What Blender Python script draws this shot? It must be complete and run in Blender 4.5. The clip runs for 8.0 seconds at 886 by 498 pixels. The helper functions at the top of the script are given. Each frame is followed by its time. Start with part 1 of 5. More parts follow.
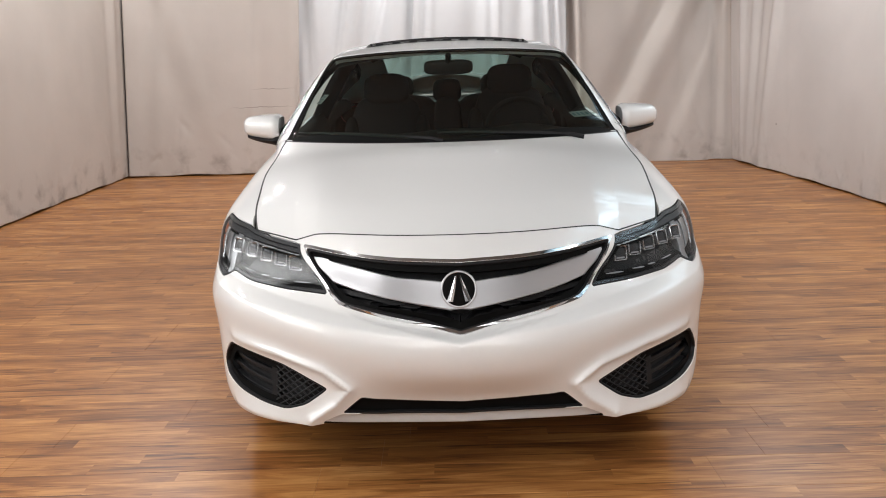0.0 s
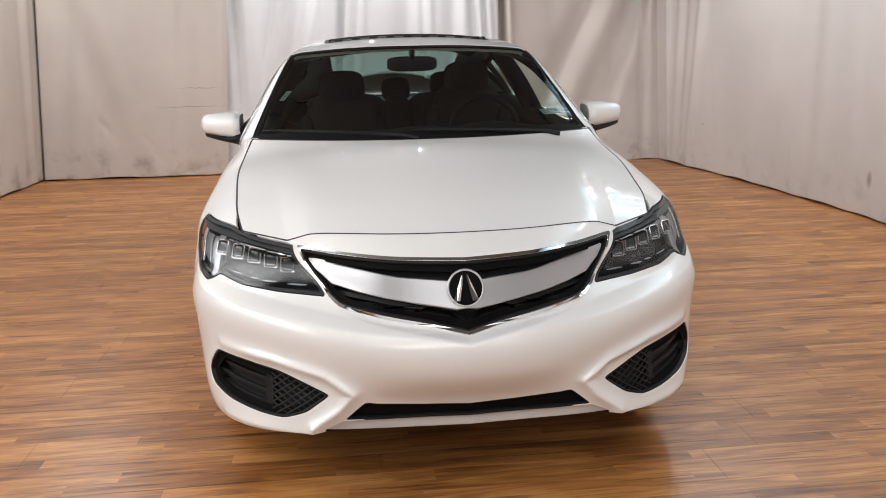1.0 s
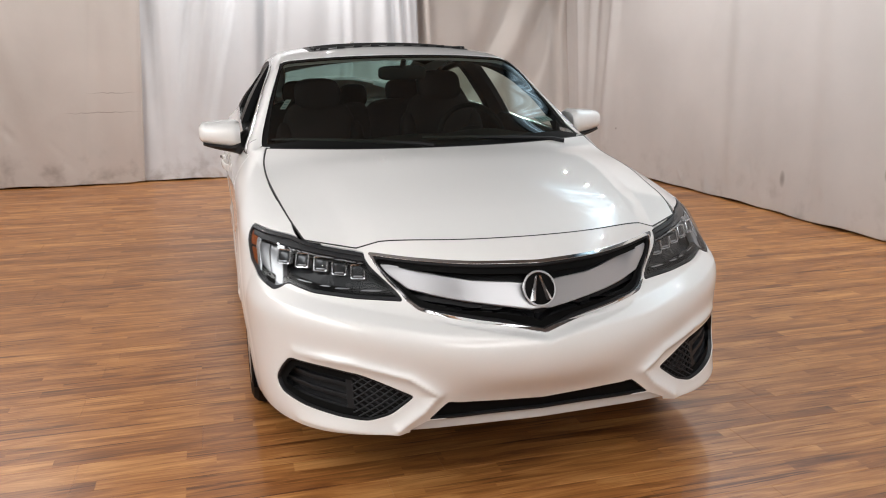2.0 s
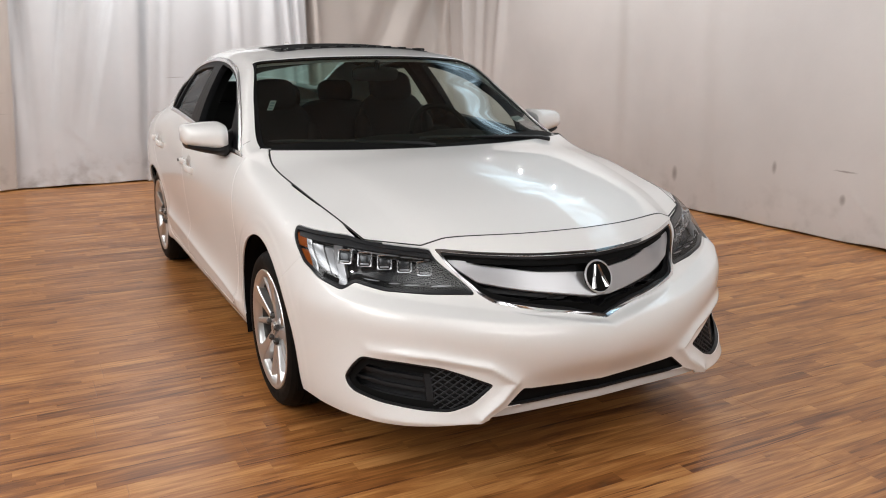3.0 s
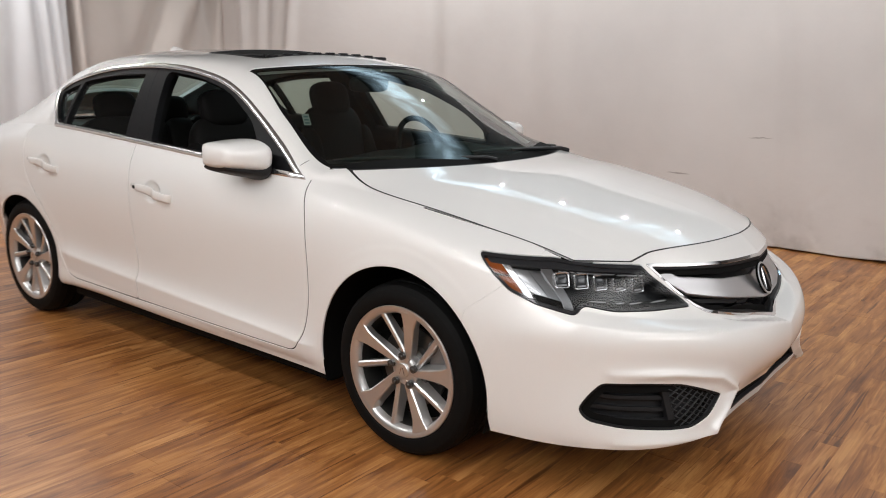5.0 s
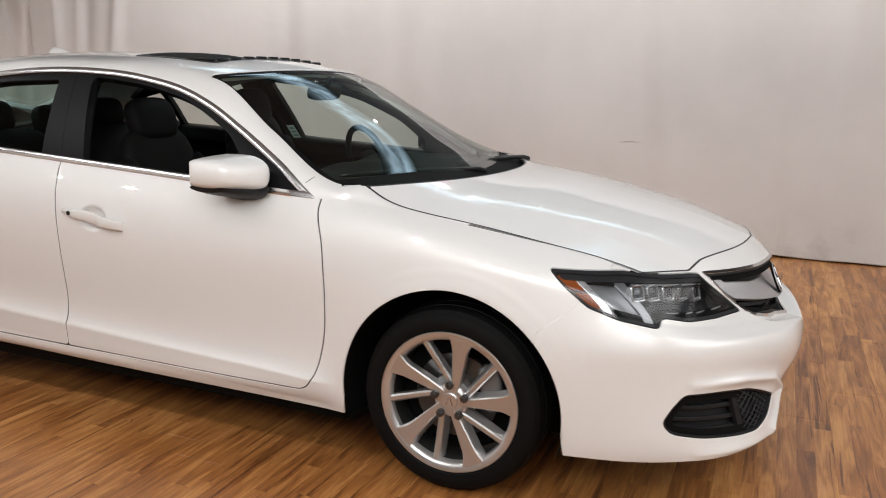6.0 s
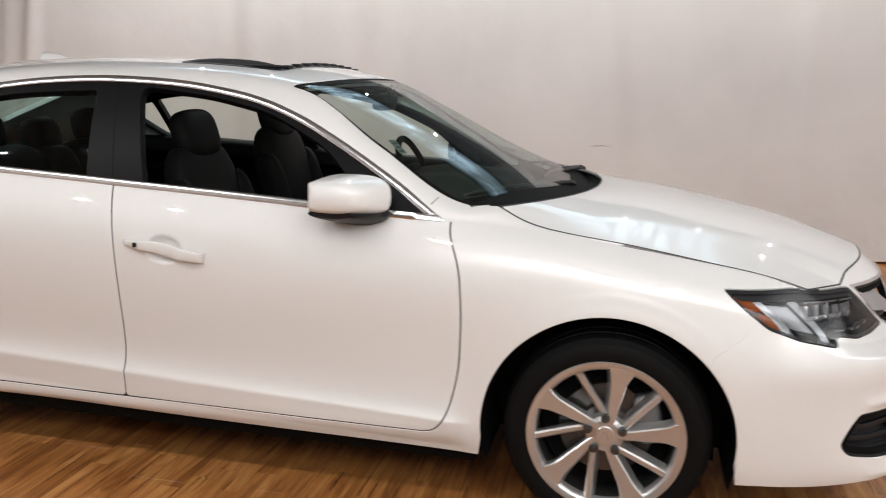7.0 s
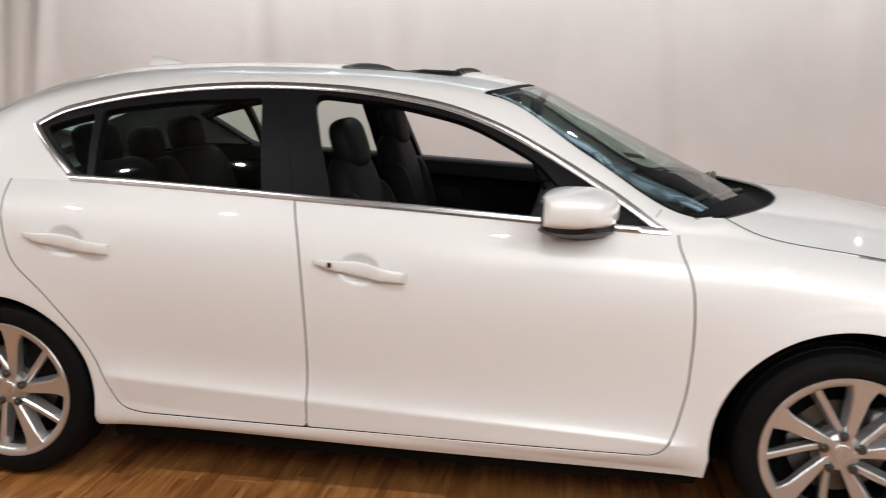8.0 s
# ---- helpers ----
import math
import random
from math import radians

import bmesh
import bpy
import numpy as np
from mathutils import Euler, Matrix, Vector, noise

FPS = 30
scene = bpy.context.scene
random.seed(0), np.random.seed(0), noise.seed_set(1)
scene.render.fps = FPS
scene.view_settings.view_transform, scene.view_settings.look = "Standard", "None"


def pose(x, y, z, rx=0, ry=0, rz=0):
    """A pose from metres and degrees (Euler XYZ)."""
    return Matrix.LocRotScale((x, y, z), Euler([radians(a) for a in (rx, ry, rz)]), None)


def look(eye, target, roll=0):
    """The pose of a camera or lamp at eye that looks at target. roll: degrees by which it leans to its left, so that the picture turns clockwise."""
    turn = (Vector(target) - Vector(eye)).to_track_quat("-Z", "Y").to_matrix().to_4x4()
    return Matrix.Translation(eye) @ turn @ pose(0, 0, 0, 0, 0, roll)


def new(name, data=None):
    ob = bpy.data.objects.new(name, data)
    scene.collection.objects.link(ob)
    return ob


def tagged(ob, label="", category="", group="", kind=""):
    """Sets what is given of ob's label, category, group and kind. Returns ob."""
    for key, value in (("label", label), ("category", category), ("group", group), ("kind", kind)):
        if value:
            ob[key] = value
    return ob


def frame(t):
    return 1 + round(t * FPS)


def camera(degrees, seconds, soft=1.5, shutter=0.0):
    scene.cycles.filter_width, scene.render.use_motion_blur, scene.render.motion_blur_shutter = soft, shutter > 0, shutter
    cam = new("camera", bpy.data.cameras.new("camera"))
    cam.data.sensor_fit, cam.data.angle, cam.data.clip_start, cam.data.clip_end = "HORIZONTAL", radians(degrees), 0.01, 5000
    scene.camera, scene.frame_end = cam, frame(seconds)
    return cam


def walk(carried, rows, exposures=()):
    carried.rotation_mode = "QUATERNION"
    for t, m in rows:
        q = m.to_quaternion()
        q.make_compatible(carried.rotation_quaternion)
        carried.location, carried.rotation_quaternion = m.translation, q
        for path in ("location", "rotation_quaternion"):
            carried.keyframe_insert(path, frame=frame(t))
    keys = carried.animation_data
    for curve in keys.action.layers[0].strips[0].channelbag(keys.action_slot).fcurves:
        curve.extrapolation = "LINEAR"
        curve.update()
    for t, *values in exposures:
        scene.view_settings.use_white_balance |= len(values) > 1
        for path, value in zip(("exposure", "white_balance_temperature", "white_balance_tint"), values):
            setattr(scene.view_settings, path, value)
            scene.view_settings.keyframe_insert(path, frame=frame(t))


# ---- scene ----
cam = camera(56.9, 8.0, soft=1.0, shutter=0.4)
# the car stands with its front axle on y = 0 and its nose towards -y
METRES, EYE, TURN = 6.026, 1.332, 0.3
START = (-0.034, -3.276)
ROWS = [
    (0.0, 0.0, 0.0, 0.0, -0.43, -13.48, 1.78),
    (0.5, -0.0144, 0.0064, -0.0023, -2.75, -13.52, 1.58),
    (1.0, -0.0452, 0.0135, -0.0034, -6.65, -13.49, 1.27),
    (1.5, -0.0904, 0.017, 0.0008, -11.11, -13.48, 0.98),
    (2.0, -0.1476, 0.0147, 0.0034, -15.64, -13.42, 0.75),
    (3.5, -0.3236, 0.0832, 0.0049, -33.92, -13.26, -0.12),
    (4.0, -0.3763, 0.1347, 0.0035, -39.86, -12.93, -0.34),
    (4.5, -0.428, 0.1909, 0.0027, -44.86, -12.76, -0.54),
    (6.0, -0.5153, 0.3962, 0.0003, -67.69, -11.86, -1.13),
    (6.5, -0.5199, 0.4679, 0.0014, -72.96, -11.76, -1.09),
    (7.0, -0.5217, 0.5415, 0.0024, -76.95, -11.62, -0.98),
    (7.5, -0.5218, 0.6118, 0.0031, -79.6, -11.51, -0.77),
    (8.0, -0.5233, 0.6817, 0.0026, -81.15, -11.43, -0.79),
]
walk(cam, [(t, pose(*START, EYE, 0, 0, TURN) @ pose(METRES * x, METRES * y, METRES * z, 90 + pitch, roll, yaw)) for t, x, y, z, yaw, pitch, roll in ROWS],
     exposures=[(0.0, 0.0), (2.0, -0.03), (3.3, -0.13), (4.5, -0.20), (6.0, -0.12), (7.0, -0.08), (8.0, -0.02)])


# ---- light ----
world = bpy.data.worlds.new("world")
scene.world = world
world.use_nodes = True
world.node_tree.nodes["Background"].inputs[0].default_value = (0.9, 0.95, 1.0, 1)
world.node_tree.nodes["Background"].inputs[1].default_value = 0.02


def area_lamp(name, eye, target, size, power, colour):
    data = bpy.data.lights.new(name, "AREA")
    data.shape, data.size, data.size_y, data.energy, data.color = "RECTANGLE", size[0], size[1], power, colour
    ob = new(name, data)
    ob.matrix_world = look(eye, target)
    return ob


# rows of wall-washing spots; the added fill panels over and before the car stand with the room
SPOT = (1.0, 0.985, 0.975)
for k in range(8):
    x = -.98 + .28 * k
    area_lamp("back_spot", (x, 5.95, 3.25), (x, 5.95, 0), (.02, .02), 7.5, SPOT)
for k in range(9):
    y = -2.0 + .8 * k
    area_lamp("right_spot", (3.0, y, 3.2), (3.0, y, 0), (.03, .03), 7.5 if k < 4 else 12, SPOT)
# the spot at y 1.2 is added only to brighten the left floor
for y, power in ((-1.1, 26), (1.2, 20), (3.4, 30), (4.4, 30), (5.4, 26)):
    area_lamp("left_spot", (-3.1, y, 3.75), (-3.1, y, 0), (.07, .07), power, SPOT)


# ---- materials ----
def material(name, colour, rough=0.5, metal=0.0, coat=0.0, spec=0.5):
    m = bpy.data.materials.new(name)
    m.use_nodes = True
    b = m.node_tree.nodes["Principled BSDF"]
    b.inputs["Base Color"].default_value = (*colour, 1)
    b.inputs["Roughness"].default_value = rough
    b.inputs["Metallic"].default_value = metal
    b.inputs["Coat Weight"].default_value = coat
    b.inputs["Coat Roughness"].default_value = 0.025
    b.inputs["Specular IOR Level"].default_value = spec
    return m


def node(m, kind, **inputs):
    n = m.node_tree.nodes.new(kind)
    for key, value in inputs.items():
        n.inputs[key.replace("_", " ")].default_value = value
    return n


def link(m, a, b):
    m.node_tree.links.new(a, b)


def noise_on(m, scale, detail=4.0, stretch=(1, 1, 1), space="Object"):
    tc, mp = node(m, "ShaderNodeTexCoord"), node(m, "ShaderNodeMapping")
    mp.inputs["Scale"].default_value = stretch
    n = node(m, "ShaderNodeTexNoise", Scale=scale, Detail=detail)
    link(m, tc.outputs[space], mp.inputs["Vector"])
    link(m, mp.outputs["Vector"], n.inputs["Vector"])
    return n.outputs["Fac"]


def ramp(m, fac, stops):
    r = node(m, "ShaderNodeValToRGB")
    while len(r.color_ramp.elements) < len(stops):
        r.color_ramp.elements.new(0.5)
    for e, (at, c) in zip(r.color_ramp.elements, stops):
        e.position, e.color = at, (*c, 1)
    link(m, fac, r.inputs["Fac"])
    return r.outputs["Color"]


def bump(m, height, strength, distance):
    b = node(m, "ShaderNodeBump", Strength=strength, Distance=distance)
    link(m, height, b.inputs["Height"])
    link(m, b.outputs["Normal"], m.node_tree.nodes["Principled BSDF"].inputs["Normal"])


def base(m):
    return m.node_tree.nodes["Principled BSDF"].inputs["Base Color"]


def rough_by(m, fac, low, high):
    r = node(m, "ShaderNodeMapRange")
    r.inputs["To Min"].default_value, r.inputs["To Max"].default_value = low, high
    link(m, fac, r.inputs["Value"])
    link(m, r.outputs["Result"], m.node_tree.nodes["Principled BSDF"].inputs["Roughness"])


def glass(name, tint, gloss=1.0, edge=0.92):
    """A thin pane: clear with a tint, and a mirror by Fresnel."""
    m = bpy.data.materials.new(name)
    m.use_nodes = True
    m.node_tree.nodes.remove(m.node_tree.nodes["Principled BSDF"])
    clear = node(m, "ShaderNodeBsdfTransparent", Color=(*tint, 1))
    shine = node(m, "ShaderNodeBsdfGlossy", Roughness=0.015, Color=(gloss, gloss, gloss, 1))
    weight, mix = node(m, "ShaderNodeLayerWeight", Blend=0.5), node(m, "ShaderNodeMixShader")
    steep, gain = node(m, "ShaderNodeMath"), node(m, "ShaderNodeMath")
    steep.operation, gain.operation = "POWER", "MULTIPLY_ADD"
    steep.inputs[1].default_value = 5.0
    gain.inputs[1].default_value, gain.inputs[2].default_value = edge, 0.06
    link(m, weight.outputs["Facing"], steep.inputs[0])
    link(m, steep.outputs[0], gain.inputs[0])
    link(m, gain.outputs[0], mix.inputs[0])
    link(m, clear.outputs[0], mix.inputs[1])
    link(m, shine.outputs[0], mix.inputs[2])
    link(m, mix.outputs[0], m.node_tree.nodes["Material Output"].inputs["Surface"])
    return m


PAINT = material("pearl_white_paint", (0.80, 0.795, 0.78), 0.48, 0.08, 1.0)
link(PAINT, ramp(PAINT, noise_on(PAINT, 900.0, 2.0), [(0.3, (0.775, 0.77, 0.755)), (0.7, (0.825, 0.82, 0.81))]), base(PAINT))
CHROME = material("chrome", (0.72, 0.72, 0.735), 0.06, 1.0)
rough_by(CHROME, noise_on(CHROME, 40.0), 0.03, 0.12)
BRIGHT = material("bright_moulding", (0.80, 0.80, 0.81), 0.22, 1.0)
SATIN = material("satin_silver", (0.48, 0.48, 0.495), 0.3, 0.6)
rough_by(SATIN, noise_on(SATIN, 12.0), 0.30, 0.38)
ALLOY = material("alloy", (0.64, 0.635, 0.63), 0.3, 0.85)
rough_by(ALLOY, noise_on(ALLOY, 60.0), 0.25, 0.36)
STEEL = material("brake_steel", (0.12, 0.118, 0.115), 0.4, 0.9)
rough_by(STEEL, noise_on(STEEL, 90.0), 0.28, 0.5)
CALIPER = material("cast_caliper", (0.22, 0.22, 0.225), 0.45, 0.6)
bump(CALIPER, noise_on(CALIPER, 150.0), 0.3, 0.001)
BLACK = material("black_plastic", (0.010, 0.010, 0.011), 0.5, spec=0.25)
bump(BLACK, noise_on(BLACK, 500.0), 0.15, 0.001)
PILLAR = material("black_pillar_film", (0.007, 0.007, 0.008), 0.4, spec=0.08)
# black of the rubber seals, and of the strip painted for hood gap shade
SEALBLACK = material("seal_and_gap_black", (0.008, 0.008, 0.008), 0.6)
VOID = material("inner_black", (0.004, 0.004, 0.004), 0.8, spec=0.1)
RUBBER = material("tyre_rubber", (0.005, 0.005, 0.005), 0.65, spec=0.1)
rough_by(RUBBER, noise_on(RUBBER, 25.0), 0.5, 0.75)
bump(RUBBER, noise_on(RUBBER, 220.0), 0.2, 0.001)
LEATHER = material("black_leather", (0.0055, 0.005, 0.005), 0.6, spec=0.08)
bump(LEATHER, noise_on(LEATHER, 260.0), 0.25, 0.001)
TRIM = material("dark_trim", (0.006, 0.0057, 0.0057), 0.65, spec=0.1)
bump(TRIM, noise_on(TRIM, 400.0), 0.2, 0.001)
LINER = material("roof_lining", (0.06, 0.056, 0.054), 0.9)
bump(LINER, noise_on(LINER, 600.0), 0.3, 0.001)
PARCEL = material("parcel_shelf", (0.035, 0.036, 0.038), 0.3, spec=0.5)
bump(PARCEL, noise_on(PARCEL, 300.0), 0.1, 0.001)
HOUSING = material("lamp_housing", (0.018, 0.0185, 0.020), 0.3, 0.0, spec=0.35)
rough_by(HOUSING, noise_on(HOUSING, 30.0), 0.15, 0.35)
BEZEL = material("lamp_bezel", (0.018, 0.018, 0.020), 0.45, 0.0, spec=0.25)
AMBER = material("amber_reflector", (0.24, 0.055, 0.008), 0.4, spec=0.06)
bump(AMBER, noise_on(AMBER, 350.0), 0.4, 0.001)
RED = material("red_lens", (0.30, 0.008, 0.018), 0.3, spec=0.2)
LED = material("led_lens", (0.05, 0.052, 0.056), 0.08, 0.3)
GUIDE = material("light_guide", (0.34, 0.35, 0.37), 0.25, 0.3)
LEDRIM = material("led_rim", (0.62, 0.625, 0.64), 0.22, 0.8)
WING = material("lamp_chrome", (0.30, 0.30, 0.31), 0.28, 0.85)
bump(WING, noise_on(WING, 30.0, 2.0, (.3, .3, 2.0)), 0.15, 0.003)
SCREEN = glass("windshield_glass", (0.60, 0.71, 0.66), 1.0, 0.65)
REARGLASS = glass("rear_glass", (0.50, 0.66, 0.64))
SIDEGLASS = glass("tinted_glass", (0.78, 0.85, 0.81), 0.6, 0.5)
LENS = glass("lamp_lens", (0.92, 0.94, 0.95), 0.55, 0.7)
PAPER = material("sticker_paper", (0.24, 0.24, 0.23), 0.5)
INK = material("sticker_ink", (0.05, 0.09, 0.10), 0.5)
MIRROR = material("mirror_silver", (0.9, 0.9, 0.9), 0.01, 1.0)


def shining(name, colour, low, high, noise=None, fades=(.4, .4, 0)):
    """A glowing panel: brightest in its middle, falling off towards its edges; noise: stretch of its unevenness."""
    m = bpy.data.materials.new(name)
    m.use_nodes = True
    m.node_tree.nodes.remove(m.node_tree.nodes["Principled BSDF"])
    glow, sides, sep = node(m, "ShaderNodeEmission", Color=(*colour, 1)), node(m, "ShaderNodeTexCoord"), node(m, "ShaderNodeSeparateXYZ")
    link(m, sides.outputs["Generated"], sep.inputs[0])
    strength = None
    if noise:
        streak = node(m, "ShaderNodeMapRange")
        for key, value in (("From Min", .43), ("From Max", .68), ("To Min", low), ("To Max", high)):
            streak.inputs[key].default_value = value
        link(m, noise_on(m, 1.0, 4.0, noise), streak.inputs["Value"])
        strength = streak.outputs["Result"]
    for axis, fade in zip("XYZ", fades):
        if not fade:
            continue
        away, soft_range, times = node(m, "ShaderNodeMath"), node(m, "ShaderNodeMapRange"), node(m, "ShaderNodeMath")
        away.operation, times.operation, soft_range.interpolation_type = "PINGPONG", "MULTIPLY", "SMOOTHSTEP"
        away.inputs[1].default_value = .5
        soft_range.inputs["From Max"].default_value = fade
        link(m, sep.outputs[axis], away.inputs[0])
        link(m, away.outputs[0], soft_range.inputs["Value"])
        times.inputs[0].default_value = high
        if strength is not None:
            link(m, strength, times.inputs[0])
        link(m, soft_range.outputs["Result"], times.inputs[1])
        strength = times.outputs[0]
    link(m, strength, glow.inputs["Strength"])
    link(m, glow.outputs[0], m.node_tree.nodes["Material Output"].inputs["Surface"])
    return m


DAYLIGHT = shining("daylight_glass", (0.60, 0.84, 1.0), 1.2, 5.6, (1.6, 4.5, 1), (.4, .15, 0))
# glow of the three added fill panels: ceiling, left side, front
CEILINGFILL = shining("ceiling_fill_glow", (1.0, 0.985, 0.975), 0, 3.2, None, (.35, .4, 0))
LEFTFILL = shining("left_fill_glow", (1.0, 0.985, 0.975), 0, 7.0, None, (0, .3, .4))
FRONTFILL = shining("front_fill_glow", (1.0, 0.985, 0.975), 0, 6.2, None, (.35, 0, .4))
GREYLIP = material("grey_plastic", (0.52, 0.51, 0.50), 0.4)
rough_by(GREYLIP, noise_on(GREYLIP, 40.0), 0.3, 0.5)

FLOORDARK = material("floor_underlay", (0.05, 0.03, 0.02), 0.7)


# ---- surfaces ----
def spline(knots, params, at):
    """Natural cubic spline through knots (n, d) at the given parameters."""
    k, p, q = np.asarray(knots, float), np.asarray(params, float), np.asarray(at, float)
    n, h = len(p), np.diff(p)
    a = np.zeros((n, n))
    r = np.zeros((n, k.shape[1]))
    a[0, 0] = a[-1, -1] = 1
    for i in range(1, n - 1):
        a[i, i - 1], a[i, i], a[i, i + 1] = h[i - 1], 2 * (h[i - 1] + h[i]), h[i]
        r[i] = 6 * ((k[i + 1] - k[i]) / h[i] - (k[i] - k[i - 1]) / h[i - 1])
    m = np.linalg.solve(a, r)
    j = np.clip(np.searchsorted(p, q, "right") - 1, 0, n - 2)
    t0, t1, hj = (q - p[j])[:, None], (p[j + 1] - q)[:, None], h[j][:, None]
    return (m[j] * t1**3 + m[j + 1] * t0**3) / (6 * hj) + (k[j] / hj - m[j] * hj / 6) * t1 + (k[j + 1] / hj - m[j + 1] * hj / 6) * t0


def ease(knots, at):
    """Monotone cubic through (position, value...) knots."""
    k = np.asarray(knots, float)
    x, at, out = k[:, 0], np.asarray(at, float), []
    for y in k[:, 1:].T:
        d = np.diff(y) / np.diff(x)
        m = np.r_[d[0], np.where(d[:-1] * d[1:] > 0, 2 * d[:-1] * d[1:] / (d[:-1] + d[1:] + 1e-12), 0), d[-1]]
        j = np.clip(np.searchsorted(x, at, "right") - 1, 0, len(x) - 2)
        h = x[j + 1] - x[j]
        t = np.clip((at - x[j]) / h, 0, 1)
        out.append((2 * t**3 - 3 * t**2 + 1) * y[j] + (t**3 - 2 * t**2 + t) * h * m[j] + (3 * t**2 - 2 * t**3) * y[j + 1] + (t**3 - t**2) * h * m[j + 1])
    return np.array(out).T


# character lines of the body, each from the nose's centre round the corner, along the side, to the tail's centre
LINES = [
    # bottom edge
    [(0, -.955, .225), (.25, -.95, .228), (.46, -.945, .235), (.64, -.855, .222), (.765, -.71, .215), (.825, -.54, .208), (.85, -.374, .206), (.85, 0, .205), (.85, .388, .205),
     (.855, .53, .21), (.86, 1.1, .217), (.862, 1.65, .225), (.862, 2.2, .228), (.86, 2.67, .22), (.85, 3.05, .23), (.78, 3.42, .25), (.5, 3.58, .26), (0, 3.64, .26)],
    # sill
    [(0, -.965, .31), (.25, -.958, .315), (.46, -.942, .315), (.64, -.848, .30), (.78, -.695, .29), (.84, -.53, .285), (.862, -.37, .28), (.868, 0, .28), (.868, .388, .275),
     (.872, .53, .274), (.877, 1.1, .273), (.878, 1.65, .275), (.878, 2.2, .277), (.875, 2.67, .28), (.865, 3.05, .30), (.80, 3.43, .32), (.52, 3.62, .33), (0, 3.68, .33)],
    # low crease
    [(0, -1.012, .40), (.25, -.988, .405), (.46, -.913, .42), (.64, -.804, .44), (.785, -.66, .455), (.85, -.52, .45), (.875, -.37, .42), (.882, 0, .40), (.872, .388, .37),
     (.866, .53, .36), (.861, 1.1, .375), (.861, 1.65, .40), (.866, 2.2, .42), (.885, 2.67, .44), (.875, 3.05, .46), (.815, 3.42, .47), (.53, 3.62, .47), (0, 3.68, .47)],
    # middle
    [(0, -1.006, .49), (.25, -.976, .506), (.46, -.898, .53), (.64, -.785, .553), (.785, -.64, .56), (.855, -.50, .565), (.882, -.36, .57), (.893, 0, .57), (.878, .388, .56),
     (.872, .53, .55), (.874, 1.1, .56), (.876, 1.65, .57), (.88, 2.2, .59), (.893, 2.67, .62), (.88, 3.05, .62), (.82, 3.42, .62), (.54, 3.60, .62), (0, 3.65, .62)],
    # shoulder
    [(0, -.965, .60), (.25, -.91, .60), (.42, -.825, .612), (.58, -.755, .613), (.738, -.655, .62), (.818, -.53, .65), (.862, -.36, .69), (.882, 0, .72), (.884, .388, .72),
     (.884, .53, .72), (.886, 1.1, .73), (.886, 1.65, .745), (.886, 2.2, .76), (.888, 2.67, .78), (.87, 3.05, .78), (.80, 3.41, .78), (.53, 3.57, .78), (0, 3.62, .78)],
    # upper side
    [(0, -.918, .70), (.25, -.866, .70), (.44, -.765, .70), (.58, -.698, .70), (.705, -.60, .71), (.793, -.46, .745), (.835, -.32, .77), (.85, 0, .82), (.858, .388, .85),
     (.862, .53, .845), (.865, 1.1, .86), (.865, 1.65, .88), (.862, 2.2, .90), (.86, 2.67, .93), (.83, 3.05, .92), (.75, 3.40, .90), (.50, 3.54, .895), (0, 3.60, .90)],
    # hood gap and belt
    [(0, -.828, .788), (.25, -.783, .784), (.462, -.692, .772), (.528, -.668, .7505), (.682, -.547, .763), (.711, -.42, .803), (.729, -.28, .831), (.756, 0, .876), (.787, .388, .921),
     (.805, .53, .928), (.808, 1.1, .958), (.803, 1.65, .988), (.79, 2.2, 1.015), (.775, 2.67, 1.022), (.735, 3.05, 1.0), (.66, 3.40, .98), (.45, 3.52, .985), (0, 3.58, 1.0)],
]
# the tail is drawn in a little
TUCK = ((.935, .85), (.94, .86), (.96, .88), (.995, .915), (1, .93), (1, .985), (1, 1))
LINES = [[(x * w, y - pull, z) for (x, y, z), pull, w in zip(line, [0] * 14 + [.02, .06, .08, .08], [1] * 14 + [a, b, b, 1])] for line, (a, b) in zip(LINES, TUCK)]
S_KNOTS = np.cumsum([0, .25, .23, .2, .19, .17, .17, .37, .39, .15, .57, .55, .55, .47, .38, .38, .35, .5])


def top_line(at):
    """The gap along hood and belt: it turns sharp corners where the beak meets hood and lamp."""
    at = np.asarray(at, float)
    out = spline(LINES[-1], S_KNOTS, at)
    bent = (at > S_KNOTS[2]) & (at < S_KNOTS[4])
    straight = np.stack([np.interp(at, S_KNOTS[2:5], [q[k] for q in LINES[-1][2:5]]) for k in range(3)], -1)
    return np.where(bent[:, None], straight, out)


def body_band(ns, nv):
    s = np.linspace(0, S_KNOTS[-1], ns)
    net = np.array([spline(line, S_KNOTS, s) for line in LINES[:-1]] + [top_line(s)])
    v = np.linspace(0, len(LINES) - 1, nv)
    flat = spline(net.reshape(len(LINES), -1), np.arange(len(LINES)), v)
    return flat.reshape(nv, ns, 3)


